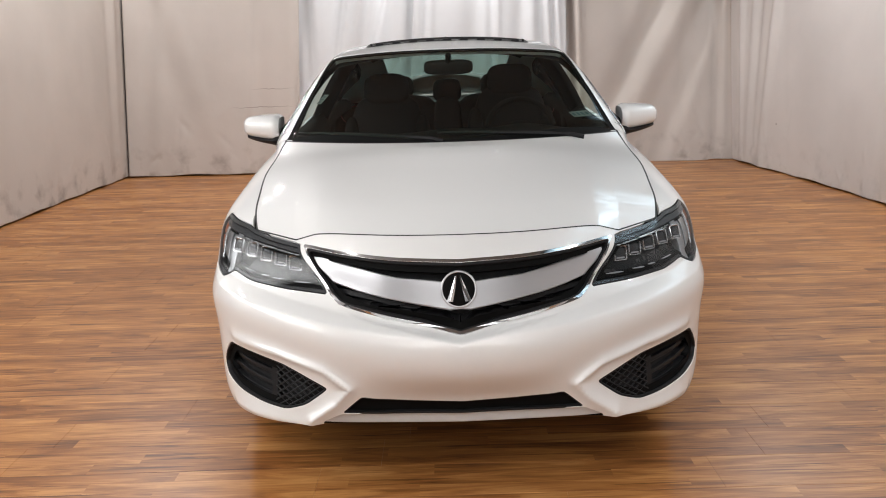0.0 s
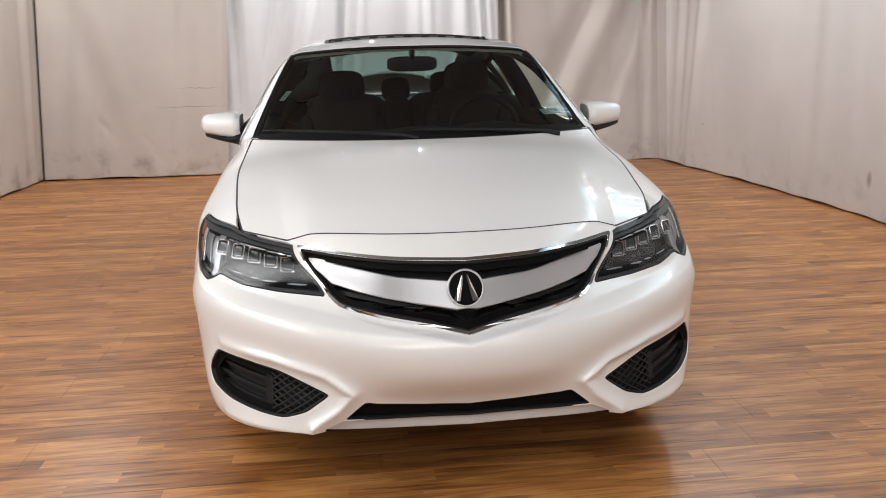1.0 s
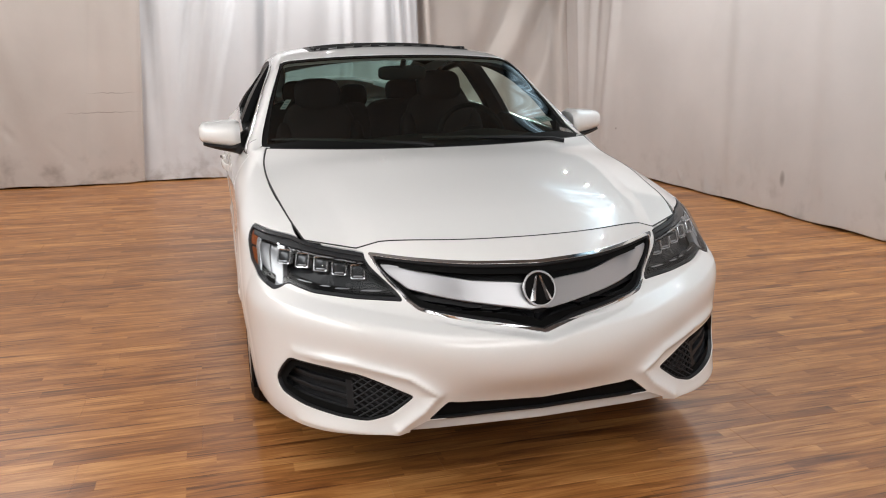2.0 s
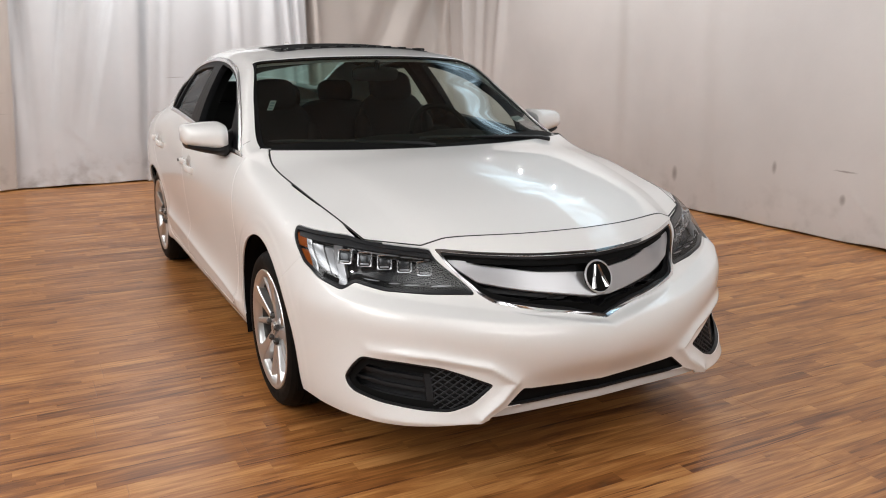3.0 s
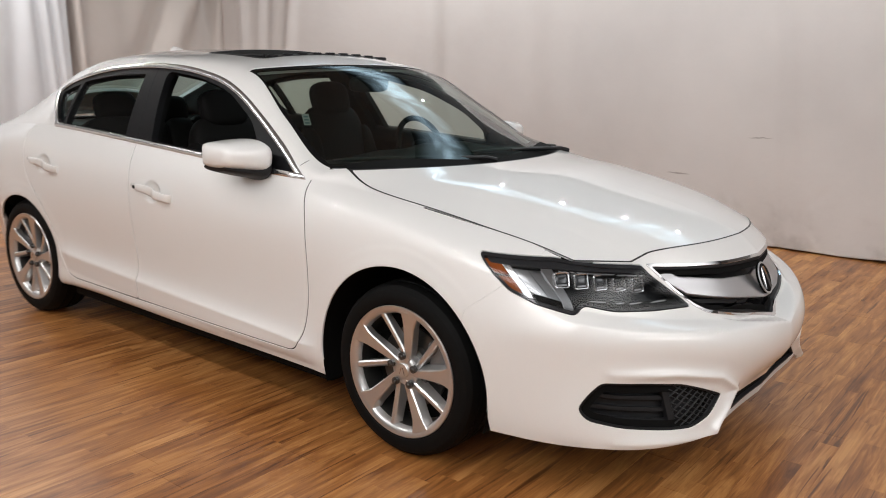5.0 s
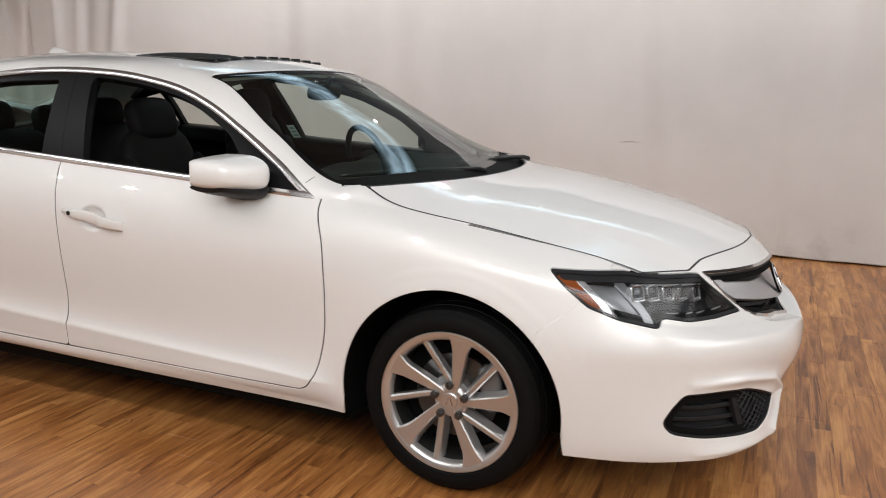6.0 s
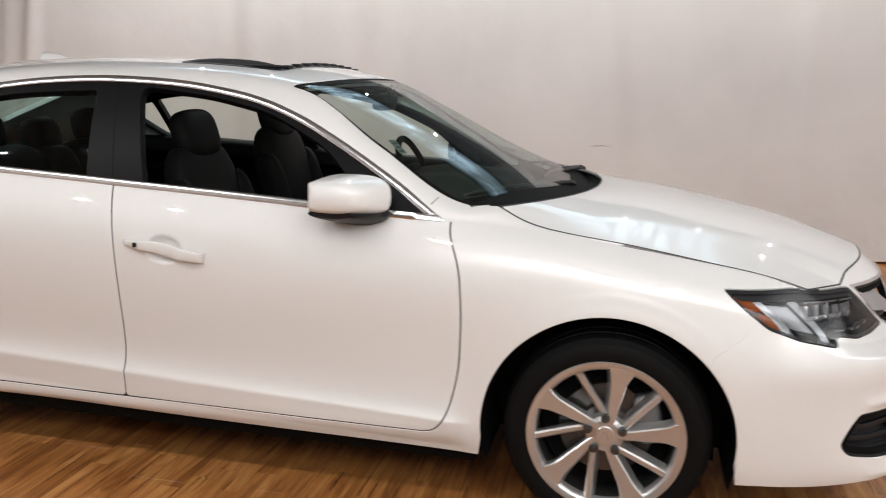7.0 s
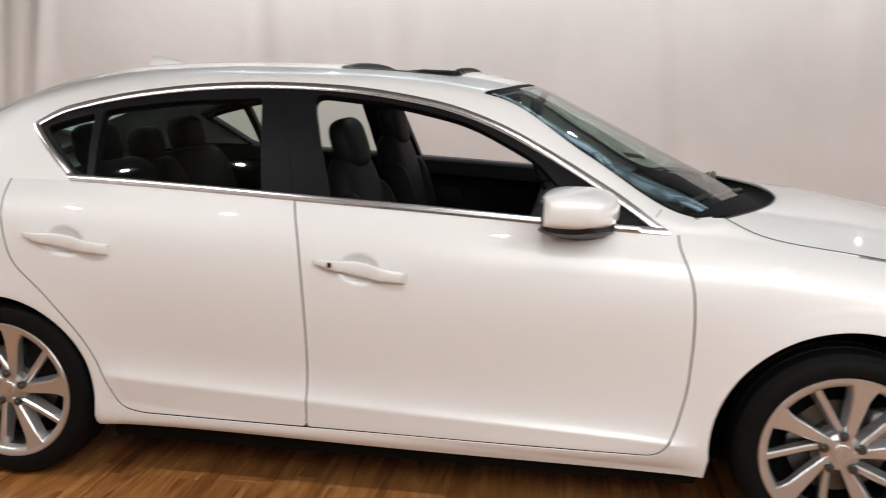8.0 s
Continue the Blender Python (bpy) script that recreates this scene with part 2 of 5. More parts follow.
def cabin(ns, nv):
    y = np.linspace(.06, 3.50, ns)
    s = np.linspace(S_KNOTS[7], S_KNOTS[-1], 900)
    edge = spline(LINES[-1], S_KNOTS, s)
    xb, zb = np.interp(y, edge[:, 1], edge[:, 0]), np.interp(y, edge[:, 1], edge[:, 2])
    top = ease([(.06, .90), (.22, .98), (.5, 1.118), (.75, 1.245), (1.0, 1.356), (1.2, 1.394), (1.6, 1.419), (2.0, 1.424), (2.4, 1.412), (2.7, 1.374), (3.0, 1.288), (3.2, 1.203), (3.33, 1.130), (3.45, 1.055), (3.6, 1.005)], y)[:, 0]
    rail = ease([(.06, .74, .90), (.30, .768, .945), (.48, .766, .968), (.77, .703, 1.134), (1.06, .618, 1.312), (1.3, .592, 1.354), (1.6, .580, 1.372), (2.0, .570, 1.373), (2.3, .560, 1.354), (2.6, .528, 1.305), (2.75, .510, 1.265), (2.9, .498, 1.205), (3.1, .495, 1.115), (3.3, .49, 1.025), (3.6, .4, .995)], y)
    out = np.zeros((nv, ns, 3))
    half = nv // 2
    for i in range(ns):
        a, b = np.array([xb[i], zb[i]]), rail[i]
        t = np.linspace(0, 1, half)[:, None]
        side = a + t * (b - a) + np.array([.014, .004]) * 4 * t * (1 - t)
        u = np.linspace(1, 0, nv - half + 1)[1:]
        roof = np.stack([b[0] * u, top[i] - (top[i] - b[1]) * u**2.3], 1)
        sec = np.r_[side, roof]
        for _ in range(30):
            sec[1:-1] += .5 * (.5 * (sec[:-2] + sec[2:]) - sec[1:-1])
        out[:, i, 0], out[:, i, 1], out[:, i, 2] = sec[:, 0], y[i], sec[:, 1]
    return out


# hood edge along the fender, from the lamp to the corner under the windshield
HOOD_SIDE = [(.682, -.547, .763), (.711, -.42, .803), (.729, -.28, .831), (.754, -.01, .880), (.757, .19, .908), (.751, .295, .935), (.734, .374, .974)]


def hood(nt, nw):
    t, w = np.linspace(0, 1, nt), np.linspace(0, 1, nw)
    front = top_line(t * S_KNOTS[4])
    gap = spline(HOOD_SIDE, np.cumsum([0, .14, .155, .27, .20, .11, .085]), w * .96)
    mid = ease([(-.80, .790), (-.6, .858), (-.3, .924), (-.1, .959), (.10, .976)], -.80 + w * .90)[:, 0]
    out = np.zeros((nw, nt, 3))
    for j in range(nw):
        back_x, back_y = gap[-1, 0] * t, .10 + (gap[-1, 1] - .10) * t**2.2
        straight = front[-1, :2] + (np.array([back_x[-1], back_y[-1]]) - front[-1, :2]) * w[j]
        x = front[:, 0] + (back_x - front[:, 0]) * w[j] + t * (gap[j, 0] - straight[0])
        y = front[:, 1] + (back_y - front[:, 1]) * w[j] + t * (gap[j, 1] - straight[1])
        z = gap[j, 2] + (mid[j] - gap[j, 2]) * (1 - t**2.4)
        z0 = gap[0, 2] + (mid[0] - gap[0, 2]) * (1 - t**2.4)
        out[j, :, 0], out[j, :, 1], out[j, :, 2] = x, y, z + (1 - w[j])**3 * (front[:, 2] - z0)
    return out


# ---- shells: smooth sheets that are cut into panels ----
class Shell:
    """Half of a smooth sheet, x >= 0: columns of data hold place, normal and two sheet coordinates."""

    def __init__(self, data, faces):
        self.data, self.faces = data, faces

    @property
    def at(self):
        return self.data[:, :3]

    @property
    def way(self):
        return self.data[:, 3:6]


def shell_of(grid, coords):
    nv, ns, _ = grid.shape
    du, dv = np.gradient(grid, axis=1), np.gradient(grid, axis=0)
    n = np.cross(du, dv)
    size = np.linalg.norm(n, axis=2, keepdims=True)
    n = n / np.maximum(size, 1e-12)
    i = np.arange(nv * ns).reshape(nv, ns)
    quads = np.stack([i[:-1, :-1], i[:-1, 1:], i[1:, 1:], i[1:, :-1]], -1).reshape(-1, 4)
    out = grid - np.array([0, 1.3, .45])
    if (n * out).sum() < 0:
        n, quads = -n, quads[:, ::-1]
    n[np.abs(grid[..., 0]) < 1e-6, 0] = 0
    n /= np.maximum(np.linalg.norm(n, axis=2, keepdims=True), 1e-12)
    data = np.concatenate([grid, n, coords], 2).reshape(-1, 8)
    return Shell(data, [tuple(q) for q in quads.tolist()])


def keep(sh, d):
    """The part of a shell on which d < 0, cut exactly along d = 0."""
    inside = d < 0
    data, faces, made, extra = sh.data, [], {}, []

    def crossing(a, b):
        key = (a, b) if a < b else (b, a)
        if key not in made:
            t = d[key[0]] / (d[key[0]] - d[key[1]])
            extra.append(data[key[0]] + t * (data[key[1]] - data[key[0]]))
            made[key] = len(data) + len(extra) - 1
        return made[key]

    flags = inside.tolist()
    for f in sh.faces:
        ins = [flags[v] for v in f]
        if all(ins):
            faces.append(f)
        elif any(ins):
            g = []
            for k in range(len(f)):
                a, b = f[k - 1], f[k]
                if ins[k - 1] != ins[k]:
                    g.append(crossing(a, b))
                if ins[k]:
                    g.append(b)
            if len(g) > 2:
                faces.append(tuple(g))
    full = np.r_[data, np.array(extra)] if extra else data
    used = np.unique([v for f in faces for v in f]) if faces else np.zeros(0, int)
    remap = np.zeros(len(full), int)
    remap[used] = np.arange(len(used))
    remap = remap.tolist()
    return Shell(full[used].copy(), [tuple(remap[v] for v in f) for f in faces])


def inside_of(points):
    """Signed distance to a closed outline, below zero inside it."""
    p = np.asarray(points, float)

    def distance(a, b):
        q = np.stack([a, b], 1)
        best, odd = np.full(len(q), 1e9), np.zeros(len(q), bool)
        for m, n in zip(p, np.roll(p, -1, 0)):
            e = n - m
            w = q - m
            t = np.clip((w @ e) / max(e @ e, 1e-12), 0, 1)
            best = np.minimum(best, ((w - t[:, None] * e)**2).sum(1))
            cross = (m[1] > q[:, 1]) != (n[1] > q[:, 1])
            slope = e[0] / e[1] if abs(e[1]) > 1e-12 else 0
            odd ^= cross & (q[:, 0] < m[0] + slope * (q[:, 1] - m[1]))
        return np.where(odd, -1, 1) * np.sqrt(best)
    return distance


def rounded(points, radius, steps=5):
    """A closed outline with its corners rounded; a point may bring a radius of its own."""
    out = []
    n = len(points)
    for k in range(n):
        p, a, b = (np.array(points[(k + j) % n][:2], float) for j in (0, -1, 1))
        r = points[k][2] if len(points[k]) > 2 else radius
        la, lb = np.linalg.norm(a - p), np.linalg.norm(b - p)
        u, v = p + (a - p) * min(r / la, .48), p + (b - p) * min(r / lb, .48)
        for t in np.linspace(0, 1, steps):
            out.append((1 - t)**2 * u + 2 * t * (1 - t) * p + t**2 * v)
    return np.array(out)


def islands(sh):
    """The connected pieces of a shell, without crumbs."""
    up = list(range(len(sh.data)))

    def root(k):
        while up[k] != k:
            up[k] = up[up[k]]
            k = up[k]
        return k
    for f in sh.faces:
        for v in f[1:]:
            up[root(v)] = root(f[0])
    groups = {}
    for f in sh.faces:
        groups.setdefault(root(f[0]), []).append(f)
    out = []
    for faces in groups.values():
        used = sorted({v for f in faces for v in f})
        place = {v: k for k, v in enumerate(used)}
        if len(faces) > 6:
            out.append(Shell(sh.data[used].copy(), [tuple(place[v] for v in f) for f in faces]))
    return out


def moved(sh, depth):
    """The shell pushed along its normals."""
    data = sh.data.copy()
    data[:, :3] += data[:, 3:6] * np.reshape(depth, (-1, 1))
    return Shell(data, sh.faces)


def mesh_object(name, verts, faces, normals, mat, parent, label=""):
    me = bpy.data.meshes.new(name)
    me.from_pydata(np.asarray(verts).tolist(), [], faces)
    me.polygons.foreach_set("use_smooth", [True] * len(me.polygons))
    me.materials.append(mat)
    if normals is not None:
        me.normals_split_custom_set_from_vertices(np.asarray(normals).tolist())
    ob = new(name, me)
    ob.parent = parent
    if label:
        ob["label"] = label
    return ob


def rimmed(sh, depth, lip, plain=None):
    """A panel's places, faces and normals, with a rolled edge and a flange that goes in by depth."""
    v, n, faces = sh.at, sh.way, list(sh.faces)
    if depth <= 0:
        return v, faces, n
    count = {}
    for f in faces:
        for k in range(len(f)):
            count[(f[k - 1], f[k])] = 1
    edges = [(a, b) for a, b in count if (b, a) not in count and not (abs(v[a, 0]) < 1e-5 and abs(v[b, 0]) < 1e-5)]
    if plain is not None:
        skip = plain(sh)
        edges = [(a, b) for a, b in edges if not (skip[a] and skip[b])]
    out = np.zeros_like(v)
    for a, b in edges:
        o = np.cross(v[b] - v[a], n[a] + n[b])
        o /= max(np.linalg.norm(o), 1e-9)
        out[a] += o
        out[b] += o
    rim = sorted({k for e in edges for k in e})
    o = out[rim]
    o[np.abs(v[rim, 0]) < 1e-5, 0] = 0
    o /= np.maximum(np.linalg.norm(o, axis=1, keepdims=True), 1e-9)
    one = v[rim] + o * lip - n[rim] * lip
    two = one - n[rim] * depth
    base_count, size = len(v), len(rim)
    place = {k: j for j, k in enumerate(rim)}
    for a, b in edges:
        i, j = base_count + place[a], base_count + place[b]
        faces += [(b, a, i, j), (j, i, i + size, j + size)]
    side = o + .25 * n[rim]
    side /= np.linalg.norm(side, axis=1, keepdims=True)
    return np.r_[v, one, two], faces, np.r_[n, side, o]


def panel(name, sh, mat, parent, depth=.012, lip=.0016, sides="both", label="", plain=None):
    """A panel from a half shell: both halves in one mesh, or the half on one side (-1: the car's right)."""
    v, f, n = rimmed(sh, depth, lip, plain)
    flip = np.array([-1, 1, 1])
    back = [g[::-1] for g in f]
    if sides == "both":
        k = len(v)
        return mesh_object(name, np.r_[v, v * flip], list(f) + [tuple(i + k for i in g) for g in back], np.r_[n, n * flip], mat, parent, label)
    if sides < 0:
        return mesh_object(name, v * flip, back, n * flip, mat, parent, label)
    return mesh_object(name, v, list(f), n, mat, parent, label)


def part(name, bm, mat, parent, label="", smooth=True, angle=40):
    """One mesh object out of a bmesh, under a thing or a part."""
    bm.normal_update()
    me = bpy.data.meshes.new(name)
    bm.to_mesh(me)
    bm.free()
    me.polygons.foreach_set("use_smooth", [smooth] * len(me.polygons))
    if smooth:
        me.set_sharp_from_angle(angle=radians(angle))
    me.materials.append(mat)
    ob = new(name, me)
    ob.parent = parent
    if label:
        ob["label"] = label
    return ob


def loops_mesh(bm, loops, closed=True, caps=True):
    """Skin a row of point loops."""
    rows = [[bm.verts.new(p) for p in loop] for loop in loops]
    n = len(rows[0])
    for a, b in zip(rows, rows[1:]):
        for k in range(n if closed else n - 1):
            bm.faces.new((a[k], a[(k + 1) % n], b[(k + 1) % n], b[k]))
    if caps and closed:
        bm.faces.new(rows[0][::-1])
        bm.faces.new(rows[-1])
    bmesh.ops.recalc_face_normals(bm, faces=bm.faces)
    return rows


def lathe(profile, steps, m=None):
    """A bmesh turned round the x axis from (x, radius) rows."""
    bm = bmesh.new()
    loops = []
    for k in range(steps):
        a = math.tau * k / steps
        loops.append([bm.verts.new((x, r * math.cos(a), r * math.sin(a))) for x, r in profile])
    for k in range(steps):
        a, b = loops[k], loops[(k + 1) % steps]
        for j in range(len(profile) - 1):
            bm.faces.new((a[j], a[j + 1], b[j + 1], b[j]))
    bmesh.ops.recalc_face_normals(bm, faces=bm.faces)
    if m is not None:
        bm.transform(m)
    return bm


def tube(points, radius, sides=10, squash=1.0):
    """A round bar along points."""
    bm = bmesh.new()
    p = [Vector(q) for q in points]
    loops = []
    for k, q in enumerate(p):
        d = (p[min(k + 1, len(p) - 1)] - p[max(k - 1, 0)]).normalized()
        u = d.cross(Vector((0, 0, 1)) if abs(d.z) < .9 else Vector((0, 1, 0))).normalized()
        w = d.cross(u)
        r = radius[k] if isinstance(radius, (list, tuple)) else radius
        loops.append([q + r * (math.cos(a) * u + squash * math.sin(a) * w) for a in (math.tau * j / sides for j in range(sides))])
    loops_mesh(bm, loops)
    return bm


def pillow(size, power=4.0, steps=(14, 24), m=None):
    """A rounded block (superellipsoid) with half sizes."""
    bm = bmesh.new()

    def pw(c):
        return math.copysign(abs(c)**(2 / power), c)
    loops = []
    for j in range(1, steps[0]):
        u = -math.pi / 2 + math.pi * j / steps[0]
        loops.append([(size[0] * pw(math.cos(u)) * pw(math.cos(a)), size[1] * pw(math.cos(u)) * pw(math.sin(a)), size[2] * pw(math.sin(u))) for a in (math.tau * k / steps[1] for k in range(steps[1]))])
    loops_mesh(bm, loops)
    if m is not None:
        bm.transform(m)
    return bm


def block(lo, hi, bevel=.0, m=None):
    bm = bmesh.new()
    bmesh.ops.create_cube(bm, size=1)
    for v in bm.verts:
        v.co = [a + (b - a) * (c + .5) for a, b, c in zip(lo, hi, v.co)]
    if bevel:
        bmesh.ops.bevel(bm, geom=list(bm.edges), offset=bevel, segments=2, profile=.5, affect="EDGES")
    if m is not None:
        bm.transform(m)
    return bm


def join(*bms):
    """Several bmeshes as one."""
    out = bmesh.new()
    for b in bms:
        me = bpy.data.meshes.new("join")
        b.to_mesh(me)
        b.free()
        out.from_mesh(me)
        bpy.data.meshes.remove(me)
    return out


# ---- room ----
def box(name, lo, hi, mat):
    ob = part(name, block(lo, hi), mat, None, smooth=False)
    return tagged(ob, kind="structure")


def cloth(name, tint, dark, marks=(), axis="Y", dirt=.8):
    """Woven drop cloth: blotches, weave, dirt along the hem, and scuffs (along the wall, up, half sizes)."""
    m = material(name, tint, 0.88, spec=0.15)
    pos = node(m, "ShaderNodeNewGeometry")
    sep = node(m, "ShaderNodeSeparateXYZ")
    link(m, pos.outputs["Position"], sep.inputs[0])
    big = noise_on(m, 0.9, 5.0)
    fine = noise_on(m, 14.0, 6.0)
    col = ramp(m, big, [(0.3, tuple(c * .86 for c in tint)), (0.7, tint)])

    def mix(a, b, fac):
        x = node(m, "ShaderNodeMix")
        x.data_type = "RGBA"
        link(m, fac, x.inputs[0])
        link(m, a, x.inputs[6])
        if isinstance(b, tuple):
            x.inputs[7].default_value = (*b, 1)
        else:
            link(m, b, x.inputs[7])
        return x.outputs[2]

    def calc(op, a, b):
        c = node(m, "ShaderNodeMath")
        c.operation = op
        for k, v in enumerate((a, b)):
            if isinstance(v, (int, float)):
                c.inputs[k].default_value = v
            else:
                link(m, v, c.inputs[k])
        return c.outputs[0]
    # dirt that creeps up from the hem
    hem = node(m, "ShaderNodeMapRange")
    hem.inputs["From Min"].default_value, hem.inputs["From Max"].default_value = 0.55, 0.0
    link(m, calc("ADD", sep.outputs["Z"], calc("MULTIPLY", fine, 0.35)), hem.inputs["Value"])
    spots = node(m, "ShaderNodeMapRange")
    spots.inputs["From Min"].default_value, spots.inputs["From Max"].default_value = 0.50, 0.68
    link(m, noise_on(m, 5.0, 8.0), spots.inputs["Value"])
    col = mix(col, dark, calc("MULTIPLY", calc("MULTIPLY", hem.outputs["Result"], spots.outputs["Result"]), dirt))
    for a, z, ra, rz in marks:
        da = calc("DIVIDE", calc("SUBTRACT", sep.outputs[axis], a), ra)
        dz = calc("DIVIDE", calc("SUBTRACT", calc("ADD", sep.outputs["Z"], calc("MULTIPLY", calc("SUBTRACT", fine, .5), .03)), z), rz)
        r = calc("ADD", calc("MULTIPLY", da, da), calc("MULTIPLY", dz, dz))
        f = node(m, "ShaderNodeMapRange")
        f.inputs["From Min"].default_value, f.inputs["From Max"].default_value, f.inputs["To Max"].default_value = 1.0, 0.0, 0.55
        link(m, r, f.inputs["Value"])
        col = mix(col, dark, f.outputs["Result"])
    link(m, col, base(m))
    bump(m, calc("ADD", calc("MULTIPLY", noise_on(m, 3.5, 6.0), 1.0), calc("MULTIPLY", noise_on(m, 120.0, 2.0), .05)), 0.35, 0.02)
    return m


BACK_MARKS = ((-2.12, .785, .42, .006), (-2.0, .99, .28, .005), (-.15, .535, .22, .006), (-.15, .76, .25, .006), (-.1, 1.12, .12, .005))
CREAM = cloth("cream_cloth", (0.61, 0.56, 0.525), (0.16, 0.12, 0.10), BACK_MARKS, "X")
WHITE = cloth("white_cloth", (0.76, 0.78, 0.81), (0.20, 0.17, 0.15), BACK_MARKS, "X")
LEFTCLOTH = cloth("left_side_cloth", (0.64, 0.59, 0.55), (0.13, 0.10, 0.085), (), "Y")
SIDE = cloth("side_cloth", (0.68, 0.65, 0.635), (0.13, 0.10, 0.085), ((.90, .52, .11, .009), (.90, .31, .03, .05), (1.51, .48, .025, .06), (.265, .846, .10, .007), (5.33, .50, .018, .018), (2.6, .30, .04, .08)), "Y", .4)
WALL = material("painted_wall", (0.14, 0.13, 0.125), 0.9)
bump(WALL, noise_on(WALL, 60.0), 0.3, 0.003)
DARK = material("dark_ceiling", (0.20, 0.195, 0.19), 0.9)
bump(DARK, noise_on(DARK, 30.0), 0.3, 0.003)

box("wall_back", (-4.3, 6.75, -.05), (4.3, 6.95, 4), WALL)
box("wall_left", (-4.3, -7, -.05), (-4.1, 6.75, 4), WALL)
box("wall_right", (4.1, -7, -.05), (4.3, 6.75, 4), WALL)
box("wall_front", (-4.3, -7.2, -.05), (4.3, -7, 4), WALL)
box("ceiling", (-4.3, -7.2, 4), (4.3, 6.95, 4.15), DARK)


def curtain(name, label, line, mat, folds, seed, hem=.015, top=2.42, slack=.010, drag=(0, 0)):
    """A hanging cloth along a line of (x, y) points. folds: (place along it, half-width, depth, lean, upper share); drag: how far its two ends drift in x for each metre up."""
    pts = np.array(line, float)
    run = np.r_[0, np.cumsum(np.hypot(*np.diff(pts, axis=0).T))]
    nu, nz = max(20, int(run[-1] / .022)), 90
    u = np.linspace(0, run[-1], nu)
    x, y = np.interp(u, run, pts[:, 0]), np.interp(u, run, pts[:, 1])
    tx, ty = np.gradient(x), np.gradient(y)
    size = np.hypot(tx, ty)
    nx, ny = -ty / size, tx / size
    z = hem + (top - hem) * np.linspace(0, 1, nz)**1.25
    uu, zz = np.meshgrid(u, z)
    off = np.zeros_like(uu)
    for at, half, depth, lean, share in folds:
        d = (uu - at - lean * (zz - 1.0)) / half
        body = np.exp(-d**2) - .45 * np.exp(-((d - 1.5) / .8)**2)
        off += depth * body * np.clip(share + (1 - share) * (zz / 2.2), 0, 1.6)
    rnd = random.Random(seed)
    for _ in range(int(10 * run[-1])):
        cu, cz, a = rnd.uniform(0, run[-1]), abs(rnd.gauss(0, .28)) + .03, rnd.uniform(-.9, .9)
        lu, lz = rnd.uniform(.012, .03), rnd.uniform(.05, .16)
        p, q = (uu - cu) * math.cos(a) + (zz - cz) * math.sin(a), -(uu - cu) * math.sin(a) + (zz - cz) * math.cos(a)
        off += slack * rnd.uniform(-.7, 1) * np.exp(-(p / lu)**2 - (q / lz)**2)
    for _ in range(int(2.2 * run[-1])):
        cu, a, w = rnd.uniform(0, run[-1]), rnd.uniform(-.12, .12), rnd.uniform(.05, .22)
        off += slack * 1.3 * rnd.uniform(-1, 1) * np.exp(-((uu - cu - a * zz) / w)**2)
    flop = rnd.uniform(0, 6)
    off += .012 * np.sin(uu * 1.9 + flop) + .006 * np.sin(uu * 5.1 + 2 * flop) * np.exp(-zz)
    drift = drag[0] * np.clip(1 - u / min(run[-1], 2.0), 0, 1) + drag[1] * np.clip((u - run[-1]) / min(run[-1], 2.0) + 1, 0, 1)
    px, py = x + nx * off + drift * zz, y + ny * off
    zz = zz + np.exp(-zz / .05) * .012 * np.sin(uu * 7 + flop) * np.sin(uu * 2.3)
    verts = np.stack([px, py, zz], -1).reshape(-1, 3)
    i = np.arange(nz * nu).reshape(nz, nu)
    quads = np.stack([i[:-1, :-1], i[:-1, 1:], i[1:, 1:], i[1:, :-1]], -1).reshape(-1, 4)
    ob = mesh_object(name, verts, quads.tolist(), None, mat, None)
    thick = ob.modifiers.new("thickness", "SOLIDIFY")
    thick.thickness = .004
    return tagged(ob, label, "curtain")


curtain("curtain", "cream drop cloth hanging in shallow folds on the back wall", [(-3.79, 6.40), (-1.75, 6.38)], CREAM,
        [(.25, .10, .03, .05, .3), (.62, .16, .03, -.35, .2), (1.1, .22, -.03, .12, .3), (1.55, .14, .025, -.1, .4), (2.0, .05, .03, .02, .6)], 3, drag=(.075, .06))
curtain("curtain", "white drop cloth with deep bunched folds on the back wall", [(-1.80, 6.46), (-.40, 6.46)], WHITE,
        [(.18, .06, .06, -.06, 0), (.42, .05, .07, .10, -.3), (.62, .06, -.07, .12, -.3), (.80, .05, .06, .15, -.2), (1.1, .10, .05, -.05, .2), (1.32, .06, .04, 0, .4)], 5, slack=.014, drag=(.06, .075))
curtain("curtain", "bluish white drop cloth hung over the back wall", [(-.47, 6.36), (1.42, 6.40)], WHITE,
        [(.12, .05, .05, .03, .6), (.75, .12, .04, .04, .3), (.98, .05, .05, -.02, .4), (1.30, .10, .04, .05, .4), (1.62, .06, .07, -.05, .5), (1.76, .04, .06, -.05, .5)], 8, drag=(.075, -.01))
curtain("curtain", "cream drop cloth with slanting folds on the back wall", [(1.40, 6.44), (3.40, 6.40)], CREAM,
        [(.08, .06, .14, -.02, .7), (.70, .15, .10, .52, .4), (1.05, .13, -.07, .50, .3), (1.42, .12, .07, .36, .3), (1.80, .06, .05, .02, .5)], 12, hem=-.003, slack=.013, drag=(-.01, -.06))
curtain("curtain", "long cream drop cloth with dirty hem along the side", [(-3.83, 2.1), (-3.83, 6.46)][::-1], LEFTCLOTH,
        [(.25, .08, .03, 0, .3), (1.5, .20, .02, .1, .5), (4.0, .15, .03, -.05, .3), (6.5, .2, .03, 0, .3), (9.0, .2, .03, 0, .3)], 15, slack=.006, drag=(.075, 0))
